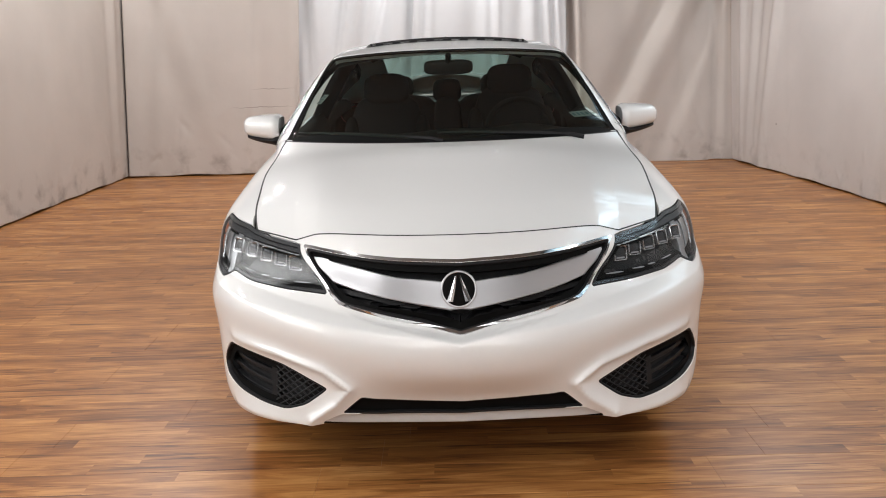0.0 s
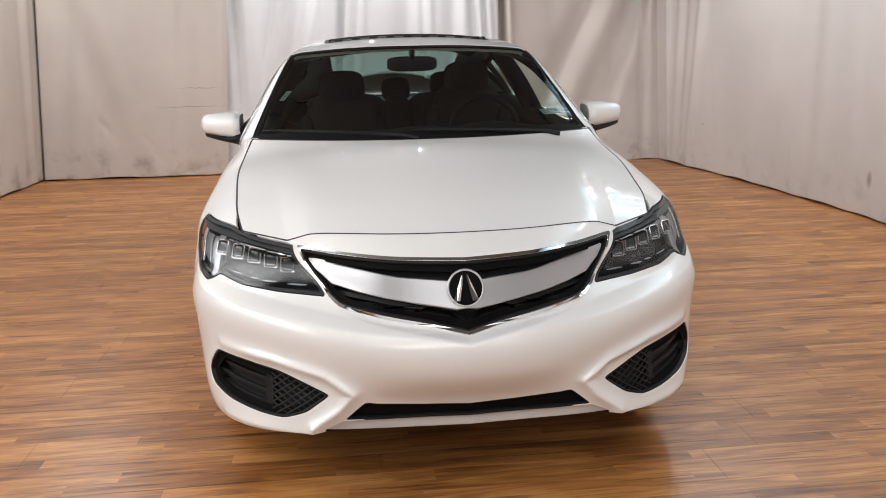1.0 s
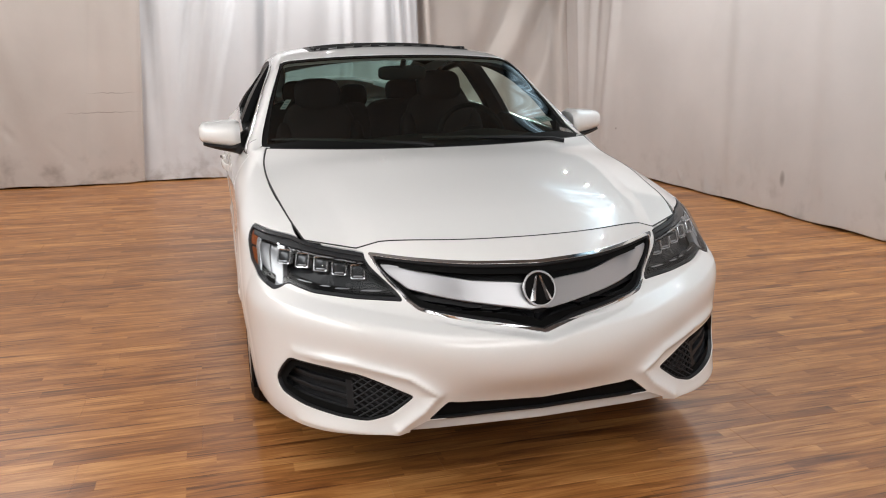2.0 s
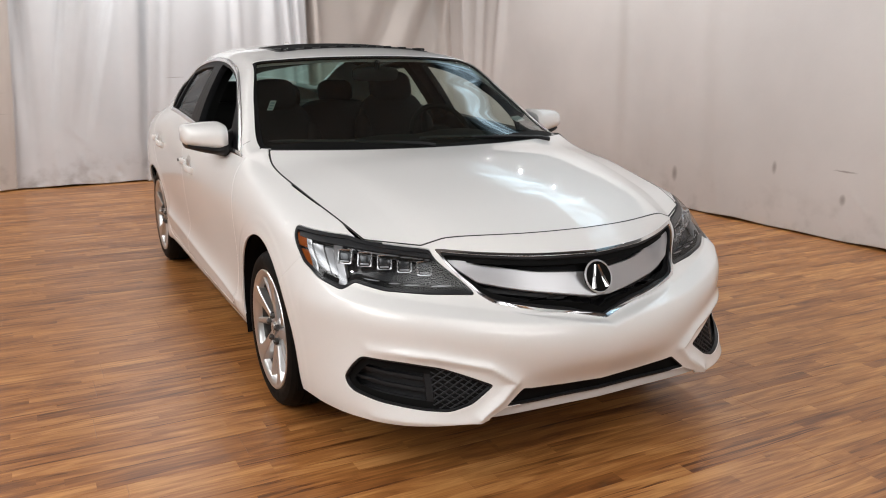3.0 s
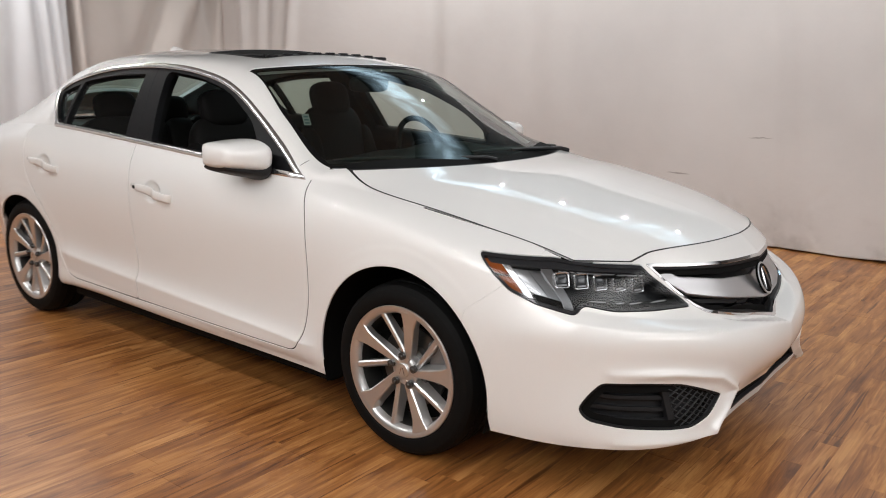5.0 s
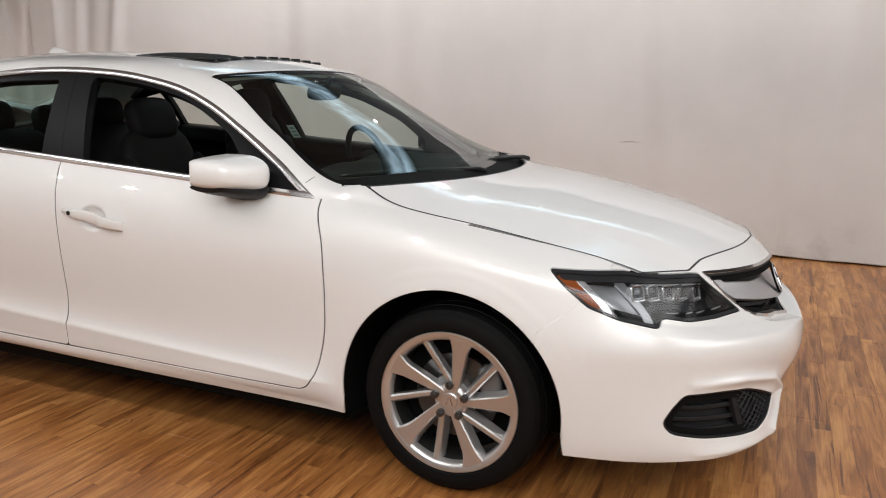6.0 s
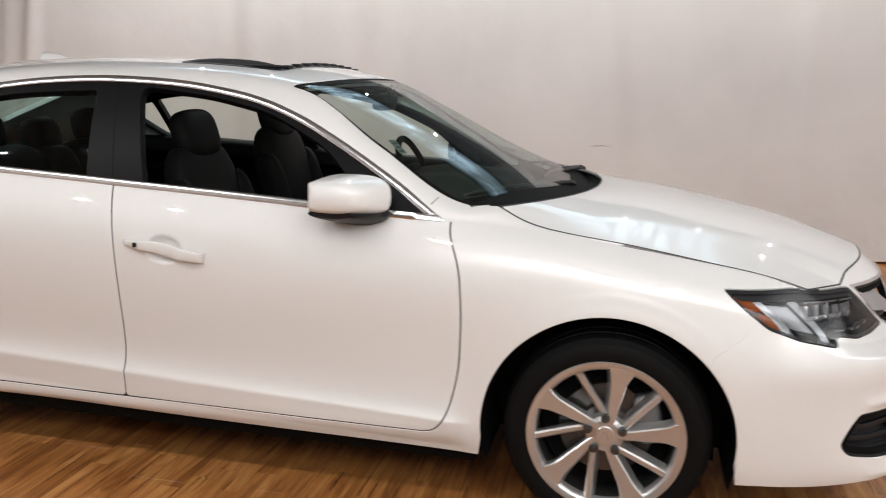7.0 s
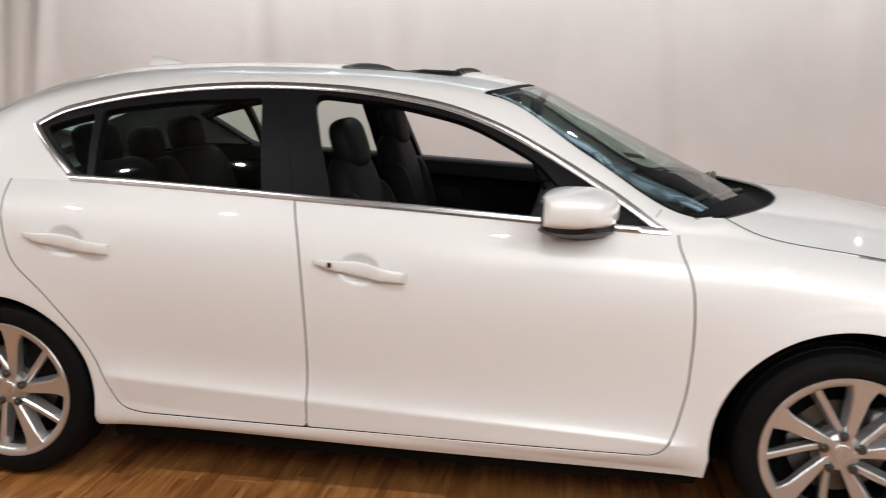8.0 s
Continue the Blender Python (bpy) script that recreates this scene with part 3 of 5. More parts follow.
curtain("curtain", "long stained drop cloth with dirty hem along the side", [(3.68, -6.9), (3.68, -1.9), (3.64, .2), (3.60, 1.6), (3.59, 3.2), (3.50, 5.0), (3.40, 6.0), (3.38, 6.46)], SIDE,
        [(13.0, .05, .06, -.05, .2), (12.7, .06, -.05, -.10, .1), (12.4, .07, .06, -.16, .1), (10.2, .12, .03, 0, .4), (9.0, .15, .03, .05, .4), (6.9, .1, .03, .1, .4), (5.6, .1, .03, 0, .4)], 19, slack=.008, drag=(0, -.06))
# dark skirting behind the hems
for name, lo, hi in (("baseboard_left", (-3.98, -7, 0), (-3.90, 6.6, .06)), ("baseboard_right", (3.80, -7, 0), (3.88, 6.6, .06)), ("baseboard_back", (-3.9, 6.56, 0), (3.9, 6.62, .06))):
    box(name, lo, hi, SEALBLACK)

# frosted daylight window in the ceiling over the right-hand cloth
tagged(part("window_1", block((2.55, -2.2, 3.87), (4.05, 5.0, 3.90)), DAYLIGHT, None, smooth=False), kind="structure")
# added glowing fill panel, out of view, under the ceiling over the free floor
tagged(part("ceiling_fill_panel", block((-4.0, -6.8, 3.87), (3.2, -2.4, 3.90)), CEILINGFILL, None, smooth=False), kind="structure")
# unseen fill panel on the front wall, added to light the car's nose
tagged(part("front_fill_panel", block((-3.6, -6.99, 1.9), (3.4, -6.95, 3.85)), FRONTFILL, None, smooth=False), kind="structure")
# unseen fill panel on the left wall, added to brighten doors and floor
tagged(part("left_fill_panel", block((-4.09, -4.8, 1.4), (-4.05, 2.05, 3.85)), LEFTFILL, None, smooth=False), kind="structure")


# ---- the car ----
car = tagged(new("car"), "pearl white four-door sedan with silver grille parked on wood floor", "car")

NS, NV = 490, 116
BAND_GRID = body_band(NS, NV)
S_AXIS = np.linspace(0, S_KNOTS[-1], NS)


def front_s(x, z):
    """Sheet coordinate of the nose point at this half-width and height."""
    k = np.argmin((BAND_GRID[:, :110, 0] - x)**2 + (BAND_GRID[:, :110, 2] - z)**2)
    return S_AXIS[k % 110]


def side_s(y, z):
    a, b = 70, NS - 60
    k = np.argmin((BAND_GRID[:, a:b, 1] - y)**2 + (BAND_GRID[:, a:b, 2] - z)**2)
    return S_AXIS[a + k % (b - a)]


def on_band(s, z, out=0.0):
    """The place on the band at a sheet coordinate and height, and its normal, pushed out."""
    c = np.clip(np.searchsorted(S_AXIS, s), 1, NS - 1)
    t = (s - S_AXIS[c - 1]) / (S_AXIS[c] - S_AXIS[c - 1])
    col = BAND_GRID[:, c - 1] * (1 - t) + BAND_GRID[:, c] * t
    nrm = BAND_WAY[:, c - 1] * (1 - t) + BAND_WAY[:, c] * t
    order = np.argsort(col[:, 2])
    p = np.array([np.interp(z, col[order, 2], col[order, k]) for k in range(3)])
    n = np.array([np.interp(z, col[order, 2], nrm[order, k]) for k in range(3)])
    n /= np.linalg.norm(n)
    return p + n * out, n


# relief: the wing ridge over the fog openings, the bumper's crease and the handle bowls
def line_distance(a, b, pts):
    best = np.full(a.shape, 1e9)
    for m, n in zip(pts, pts[1:]):
        e = np.subtract(n, m)
        t = np.clip(((a - m[0]) * e[0] + (b - m[1]) * e[1]) / (e @ e), 0, 1)
        best = np.minimum(best, np.hypot(a - m[0] - t * e[0], b - m[1] - t * e[1]))
    return best


sg = np.broadcast_to(S_AXIS, (NV, NS))
zg = BAND_GRID[..., 2]
push = np.zeros((NV, NS))
RIDGE = [(front_s(.735, .448), .448), (front_s(.572, .436), .436), (front_s(.42, .403), .403), (front_s(.34, .35), .35), (front_s(.385, .30), .30), (front_s(.46, .25), .25)]
push += .018 * np.exp(-(line_distance(sg, zg, RIDGE) / .019)**1.4) * np.clip((front_s(.80, .43) - sg) / .25, 0, 1)
SHELF = [(front_s(.46, .24), .235), (front_s(.60, .235), .235), (front_s(.74, .235), .235)]
push += .012 * np.exp(-(line_distance(sg, zg, SHELF) / .022)**1.4) * np.clip((front_s(.80, .30) - sg) / .2, 0, 1)
# ledge under the lamps and the grille: it leans back above its edge and falls straight below
CREASE = [(0, .502), (front_s(.2, .518), .518), (front_s(.36, .53), .53), (front_s(.45, .54), .54), (front_s(.56, .553), .553), (front_s(.66, .564), .564), (front_s(.74, .582), .582), (front_s(.80, .605), .605), (side_s(-.50, .64), .64)]
step = zg - np.interp(S_AXIS, [q[0] for q in CREASE], [q[1] for q in CREASE])[None, :]
push += .025 * np.where(step > 0, np.clip(1 - step / .038, 0, 1), np.exp(-(np.minimum(step, 0) / .13)**2)) * np.clip((front_s(.80, .55) + .24 - sg) / .22, 0, 1)
# the grille's lower corner lies back behind the ledge
dip = np.interp(S_AXIS, [0, front_s(.145, .543), front_s(.284, .571), front_s(.40, .612)], [.514, .543, .571, .612])[None, :]
push -= .034 * np.clip((zg - dip + .018) / .024, 0, 1) * np.clip((.59 - zg) / .03, 0, 1) * np.clip((front_s(.46, .62) - sg) / .2, 0, 1)
LOWLINE = [(side_s(.46, .312), .312), (side_s(1.0, .334), .334), (side_s(2.08, .385), .385), (side_s(2.25, .40), .40)]
rise = zg - np.interp(S_AXIS, [q[0] for q in LOWLINE], [q[1] for q in LOWLINE])[None, :]
reach = np.clip((S_AXIS - LOWLINE[0][0] + .05) / .08, 0, 1) * np.clip((LOWLINE[-1][0] + .10 - S_AXIS) / .12, 0, 1)
push += .022 * np.where(rise > 0, np.exp(-np.abs(rise) / .045), np.clip(1 + rise / .085, 0, 1)) * reach[None, :]
for hy, hz in ((1.44, .797), (2.405, .841)):
    r = np.hypot((BAND_GRID[..., 1] - hy) / .062, (zg - hz) / .044)
    push -= np.where(sg < 4.6, .020 * np.clip(1 - r**2, 0, 1)**.6, 0)
for ay, ar in ((.010, .376), (2.67, .345)):
    r = np.hypot(BAND_GRID[..., 1] - ay, zg - .31)
    push += np.where((sg > 1.0) & (sg < 5.2), .002 * np.exp(-((r - ar - .012) / .02)**2) + .0018 / (1 + np.exp(np.clip((r - ar - .068) / .004, -30, 30))), 0)
du, dv = np.gradient(BAND_GRID, axis=1), np.gradient(BAND_GRID, axis=0)
BAND_WAY = np.cross(du, dv)
BAND_WAY /= np.linalg.norm(BAND_WAY, axis=2, keepdims=True)
if (BAND_WAY * (BAND_GRID - (0, 1.3, .45))).sum() < 0:
    BAND_WAY = -BAND_WAY
BAND_GRID = BAND_GRID + BAND_WAY * push[..., None]
BAND_GRID[:, [0, -1], 0] = 0
band = shell_of(BAND_GRID, np.stack([sg, np.broadcast_to(np.linspace(0, 1, NV)[:, None], (NV, NS))], -1))


def sz(sh):
    return sh.data[:, 6], sh.data[:, 2]


def yz(sh):
    return sh.data[:, 1], sh.data[:, 2]


def xy(sh):
    return sh.data[:, 0], sh.data[:, 1]


def front_outline(points, radius):
    """An outline on the nose from rows of x, z; on the flank, rows of y, z and the word side."""
    out = []
    for p in points:
        s = p[0] if "sheet" in p else side_s(p[0], p[1]) if "side" in p else front_s(p[0], p[1])
        out.append((s, p[1]))
    return rounded(out, radius)


GAP = .0038
# wheel arches
def arch(centre, radius, half):
    feet = inside_of([(centre - half, .12), (centre - half * .93, .33), (centre + half * .93, .33), (centre + half, .12)])

    def d(y, z):
        return np.minimum(np.hypot(y - centre, z - .313) - radius, feet(y, z))
    return d


arch_front, arch_rear = arch(.012, .377, .394), arch(2.675, .340, .352)
mid = np.where(band.data[:, 6] < 1.0, 1.0, np.where(band.data[:, 6] > 5.2, 1.0, np.minimum(arch_front(*yz(band)), arch_rear(*yz(band)))))
skin = keep(band, -mid)

# openings of the nose
LAMP = front_outline([(.506, .744), (.56, .749), (.62, .755), (.682, .766), (.715, .775), (-.45, .777, "side"), (-.290, .784, "side"), (-.359, .729, "side"), (-.425, .679, "side"), (-.505, .650, "side"), (-.622, .626, "side"),
                      (.742, .648), (.67, .626), (.55, .616), (.412, .612)], .012)
GRILLE = front_outline([(-.06, .727, "sheet"), (0, .727), (.2, .730), (.38, .736), (.47, .743), (.499, .744), (.490, .728), (.445, .66), (.403, .612), (.372, .590), (.284, .571), (.145, .543), (0, .514), (-.145, .543, "sheet")], .012)
FOG = front_outline([(.764, .427), (.790, .385), (.803, .340), (.788, .303), (.734, .283), (.62, .271), (.555, .268), (.488, .291), (.406, .347), (.445, .366), (.503, .388), (.56, .407), (.657, .420)], .02)
INTAKE = front_outline([(-.06, .302, "sheet"), (0, .300), (.15, .306), (.27, .316), (.308, .323), (.376, .268), (.25, .260), (0, .257), (-.06, .257, "sheet")], .01)
LIP = front_outline([(-.06, .257, "sheet"), (0, .257), (.25, .260), (.376, .266), (.43, .243), (.44, .10), (-.06, .10, "sheet")], .006)
d_lamp, d_grille, d_fog, d_intake, d_lip = (inside_of(o) for o in (LAMP, GRILLE, FOG, INTAKE, LIP))


def hole(sh, d, grow=0.0):
    return keep(sh, grow - d(*sz(sh)))


def region(sh, d, shrink=0.0):
    return keep(sh, d(*sz(sh)) + shrink)


full = skin
lens_shell = region(full, d_lamp, .002)
grille_shell = region(full, d_grille)
fog_shell = region(full, d_fog)
intake_shell = region(full, d_intake)
lip_shell = region(full, d_lip, .002)
for d, g in ((d_lamp, .002), (d_grille, 0), (d_fog, 0), (d_intake, 0), (d_lip, .001)):
    skin = hole(skin, d, g)

# nose bumper: everything ahead of the seam from the arch to the lamp; the beak over the grille belongs to it
seam = inside_of([(-2, -1), (-.28, -1), (-.26, .50), (-.281, .598), (-.35, .652), (-.46, .745), (-.46, 2), (-2, 2)])
bumper = keep(skin, np.maximum(seam(*yz(skin)) + .0016, skin.data[:, 6] - 1.6))
rest = keep(skin, -np.maximum(seam(*yz(skin)) - .0016, skin.data[:, 6] - 1.6))
front_bumper = panel("front_bumper", bumper, PAINT, car, .008)

# doors
FRONT_DOOR = rounded([(.52, 1.3, .001), (.505, .90, .02), (.462, .80, .05), (.452, .66, .05), (.458, .48, .05), (.488, .34, .05), (.532, .2745, .035), (1.05, .2735, .01), (1.614, .275, .001), (1.611, .62, .10), (1.626, .85, .10), (1.664, .985, .04), (1.71, 1.3, .001)], .01)
REAR_DOOR = rounded([(1.71, 1.3, .001), (1.664, .985, .04), (1.626, .85, .10), (1.611, .62, .10), (1.614, .275, .001), (1.9, .276, .01), (2.18, .278, .04), (2.250, .296, .03), (2.292, .375, .05), (2.362, .52, .08), (2.49, .672, .06), (2.594, .765, .05), (2.624, .88, .05), (2.65, 1.05, .02), (2.65, 1.3, .001)], .01)
d_fd, d_rd = inside_of(FRONT_DOOR), inside_of(REAR_DOOR)
fd_shell = keep(rest, d_fd(*yz(rest)) + GAP)
rd_shell = keep(rest, d_rd(*yz(rest)) + GAP)
rest = keep(rest, GAP - d_fd(*yz(rest)))
rest = keep(rest, GAP - d_rd(*yz(rest)))
fender = keep(rest, rest.data[:, 1] - 1.0)
fender = keep(fender, .2755 - fender.data[:, 2] - np.where(fender.data[:, 1] < .38, 1, 0))
quarter = keep(rest, np.maximum(1.9 - rest.data[:, 1], .2785 - rest.data[:, 2] - np.where(rest.data[:, 1] > 2.335, 1, 0)))
sill = keep(rest, np.maximum(np.maximum(.384 - rest.data[:, 1], rest.data[:, 1] - 2.335), rest.data[:, 2] - .279))

# tail: lamps and bumper seam on the quarter shell
TAIL = rounded([(side_s(3.06, .95), .955), (side_s(3.02, .93), .925), (side_s(3.20, .84), .835), (5.0, .79), (5.45, .79), (5.45, .93), (5.0, .965)], .02)
d_tail = inside_of(TAIL)
tail_shell = keep(quarter, d_tail(*sz(quarter)) + .002)
quarter = keep(quarter, .002 - d_tail(*sz(quarter)))
rear_low = keep(quarter, np.maximum(2.98 - quarter.data[:, 1] + .1 * (quarter.data[:, 2] - .6), quarter.data[:, 2] - .70) + GAP)
quarter = keep(quarter, GAP - np.maximum(2.98 - quarter.data[:, 1] + .1 * (quarter.data[:, 2] - .6), quarter.data[:, 2] - .70))
panel("rear_bumper", rear_low, PAINT, car, .02)
def at_belt(sh):
    """Where a panel runs on into the cabin with no gap."""
    return (sh.data[:, 7] > .9995) & (sh.data[:, 1] > .015)


doors = {}
for side in (-1, 1):
    panel("front_fender", fender, PAINT, car, .006, sides=side, plain=at_belt)
    panel("rear_quarter_panel", quarter, PAINT, car, .006, sides=side, plain=at_belt)
    panel("side_sill", sill, PAINT, car, .006, sides=side)
    panel("tail_lamp", tail_shell, RED, car, .02, sides=side, label="red tail lamp lens")
    for name, sh in (("front_door", fd_shell), ("rear_door", rd_shell)):
        doors[side, name] = panel(name, sh, PAINT, car, .006, sides=side, plain=at_belt)
        hy, hz = (1.435, .797) if name == "front_door" else (2.402, .840)
        # pull handle: a bar that stands off the bowl
        pts, n = [], 17
        bm = bmesh.new()
        loops = []
        for k in range(n):
            t = k / (n - 1)
            y = hy - .145 + .29 * t
            z = hz - .019 + .038 * t
            p, w = on_band(side_s(y, z), z)
            lift = .003 + .030 * math.sin(math.pi * t)**.55
            high = .003 + .0185 * math.sin(math.pi * (.03 + .94 * t)**.85)**.8 + .011 * (1 - t)**9
            thick = .0075
            c = Vector(p + w * lift)
            up, nn = Vector((0, -.13, 1)).normalized(), Vector(w)
            loops.append([c + up * high * math.copysign(abs(math.sin(a))**.7, math.sin(a)) + nn * thick * math.copysign(abs(math.cos(a))**.7, math.cos(a)) for a in (math.tau * j / 14 for j in range(14))])
        loops = [[(side * q.x, q.y, q.z) for q in lp] for lp in loops]
        loops_mesh(bm, loops)
        handle = part("door_handle", bm, PAINT, doors[side, name], angle=60)
        if name == "front_door":
            p, w = on_band(side_s(hy + .085, hz + .012), hz + .012, .038)
            part("lock_button", pillow((.004, .007, .008), 3, (8, 12), pose(side * p[0], p[1], p[2])), BLACK, doors[side, name], "black lock button")

# rubber seals in the door gaps
for d, name in ((d_fd, "front_door"), (d_rd, "rear_door")):
    seal_shell = keep(band, d(*yz(band)) - GAP)
    seal_shell = keep(seal_shell, -GAP - d(*yz(seal_shell)))
    seal_shell = keep(seal_shell, seal_shell.data[:, 6] - 5.2)
    for side in (-1, 1):
        panel("door_seal", moved(seal_shell, -.0030), SEALBLACK, doors[side, name], 0, sides=side)

# black body behind the gaps
inner = keep(band, -mid)
for d in (d_lamp, d_grille, d_fog, d_intake):
    inner = hole(inner, d, -.03)
inner = moved(inner, -.015)
panel("inner_body", inner, VOID, car, 0)

# ---- nose details ----
# grille: chrome surround, dark recess with slats, silver blade and emblem
ring = keep(grille_shell, -(d_grille(*sz(grille_shell)) + .0075))
surround = panel("grille_surround", moved(ring, .003), CHROME, car, .02, .001, label="thin polished chrome grille frame")
recess = moved(grille_shell, -.070)
grille = panel("grille", recess, BLACK, car, 0, label="black slatted radiator grille")
wallring = keep(grille_shell, -(d_grille(*sz(grille_shell)) + .012))
panel("grille_edge", moved(wallring, -.004), BLACK, grille, .07)
BLADE = front_outline([(-.06, .676, "sheet"), (0, .676), (.075, .677), (.207, .682), (.338, .702), (.41, .712), (.472, .722), (.442, .686), (.40, .650), (.324, .636), (.189, .616), (.053, .598), (0, .591), (-.053, .598, "sheet")], .008)
d_blade = inside_of(BLADE)
blade_shell = region(grille_shell, d_blade)
# the middle is hollow and meets the flat ends in a slanting edge
bs, bz = sz(blade_shell)
foot_z = np.interp(bs, [0, front_s(.053, .598), front_s(.189, .616), front_s(.324, .636)], [.591, .598, .616, .636])
elbow = np.interp(bz, [.630, .710], [front_s(.318, .636), front_s(.418, .704)])
depth = -.005 - .034 * np.clip((bz - foot_z) / .065, 0, 1)**.8 * np.clip((elbow - bs) / .05, 0, 1)**.7 - .010 * np.clip((bz - foot_z) / .08, 0, 1) - .012 * np.exp(-(bs / .075)**4)
panel("grille_blade", moved(blade_shell, depth), SATIN, car, .030, .004, label="broad satin silver grille blade")
for k in range(4):
    low = .535 + .021 * k
    line = [(0, low), (.15, low + .024), (.28, low + .042), (.40, low + .056)]
    strip = keep(grille_shell, np.maximum(line_distance(grille_shell.data[:, 6], grille_shell.data[:, 2], [(front_s(x, z), z) for x, z in line]) - .0045, d_grille(*sz(grille_shell)) + .013))
    for piece in islands(strip):
        for side in ("both",) if piece.data[:, 0].min() < 1e-4 else (-1, 1):
            panel("slat", moved(piece, -.035), BLACK, grille, .03, .002, sides=side)
p, w = on_band(0, .652)
badge = Matrix.Translation(Vector(p) - Vector(w) * .020) @ pose(0, 0, 0, math.degrees(math.acos(w[2])), 0, 0) @ Matrix.Diagonal((1.16, 1.05, .65, 1))
emblem = part("emblem", lathe([(-.012, .0), (-.012, .050), (0, .050), (.004, .046), (.004, 0)], 40, badge @ pose(0, 0, 0, 0, -90, 0) @ Matrix.Diagonal((1, 1.06, .92, 1))), VOID, car, "round black emblem with chrome ring")
part("emblem_ring", lathe([(.002, .0515), (.005, .050), (.006, .048), (.005, .046), (.002, .0445), (-.004, .048), (.002, .0515)], 48, badge @ pose(0, 0, 0, 0, -90, 0) @ Matrix.Diagonal((1, 1.06, .92, 1))), SATIN, emblem, "silver ring")
for sgn in (-1, 1):
    bm = bmesh.new()
    rows = []
    for t in (0, .5, 1):
        x, y, h = sgn * (.005 + .019 * t), .038 - .074 * t, .0025 + .0055 * t
        rows.append([badge @ Vector(q) for q in ((x - h, y, .004), (x, y, .011), (x + h, y, .004), (x, y, .002))])
    loops_mesh(bm, rows)
    part("emblem_bar", bm, CHROME, emblem, "slanted chrome bar", smooth=False)

# fog recesses: backing, wide fins outboard, crossed lattice inboard
for side in (-1, 1):
    fog = panel("fog_recess", moved(fog_shell, -.045), BLACK, car, 0, sides=side, label="black plastic bumper side opening")
    rim = keep(fog_shell, -(d_fog(*sz(fog_shell)) + .006))
    panel("recess_frame", moved(rim, -.003), BLACK, fog, .045, .002, sides=side)
    for k in range(3):
        z = .300 + .034 * k
        line = [(front_s(.79, z + .012), z + .012), (front_s(.60, z - .004), z - .004)]
        fin = keep(fog_shell, np.maximum(line_distance(fog_shell.data[:, 6], fog_shell.data[:, 2], line) - .005, d_fog(*sz(fog_shell)) + .01))
        if fin.faces:
            panel("fin", moved(fin, -.028), BLACK, fog, .02, .002, sides=side)
    s0, s1 = front_s(.60, .31), front_s(.40, .34)
    blank = keep(fog_shell, np.abs(fog_shell.data[:, 6] - s0) - .010)
    blank = keep(blank, d_fog(*sz(blank)) + .008)
    panel("fin", moved(blank, -.016), BLACK, fog, .02, .002, sides=side)
    for k in range(-4, 12):
        for tilt in (-.62, .62):
            c = s0 - .012 - .033 * k
            run = np.array([(c + q, .31 + q * tilt) for q in np.linspace(-.22, .22, 111)])
            inside = (d_fog(run[:, 0], run[:, 1]) < -.007) & (run[:, 0] < s0 - .008)
            if inside.sum() > 6:
                at = [on_band(a, z, -.015 - (.002 if tilt > 0 else 0))[0] for a, z in run[inside][::5].tolist() + run[inside][-1:].tolist()]
                part("lattice_bar", tube([(side * p[0], p[1], p[2]) for p in at], .0027, 6), BEZEL, fog)
intake = panel("lower_intake", moved(intake_shell, -.06), VOID, car, 0, label="black lower air intake")
iring = keep(intake_shell, -(d_intake(*sz(intake_shell)) + .004))
panel("intake_edge", moved(iring, -.002), BLACK, intake, .06)
panel("front_lip", moved(lip_shell, -.012), GREYLIP, car, .03, .003, label="grey plastic front lip")

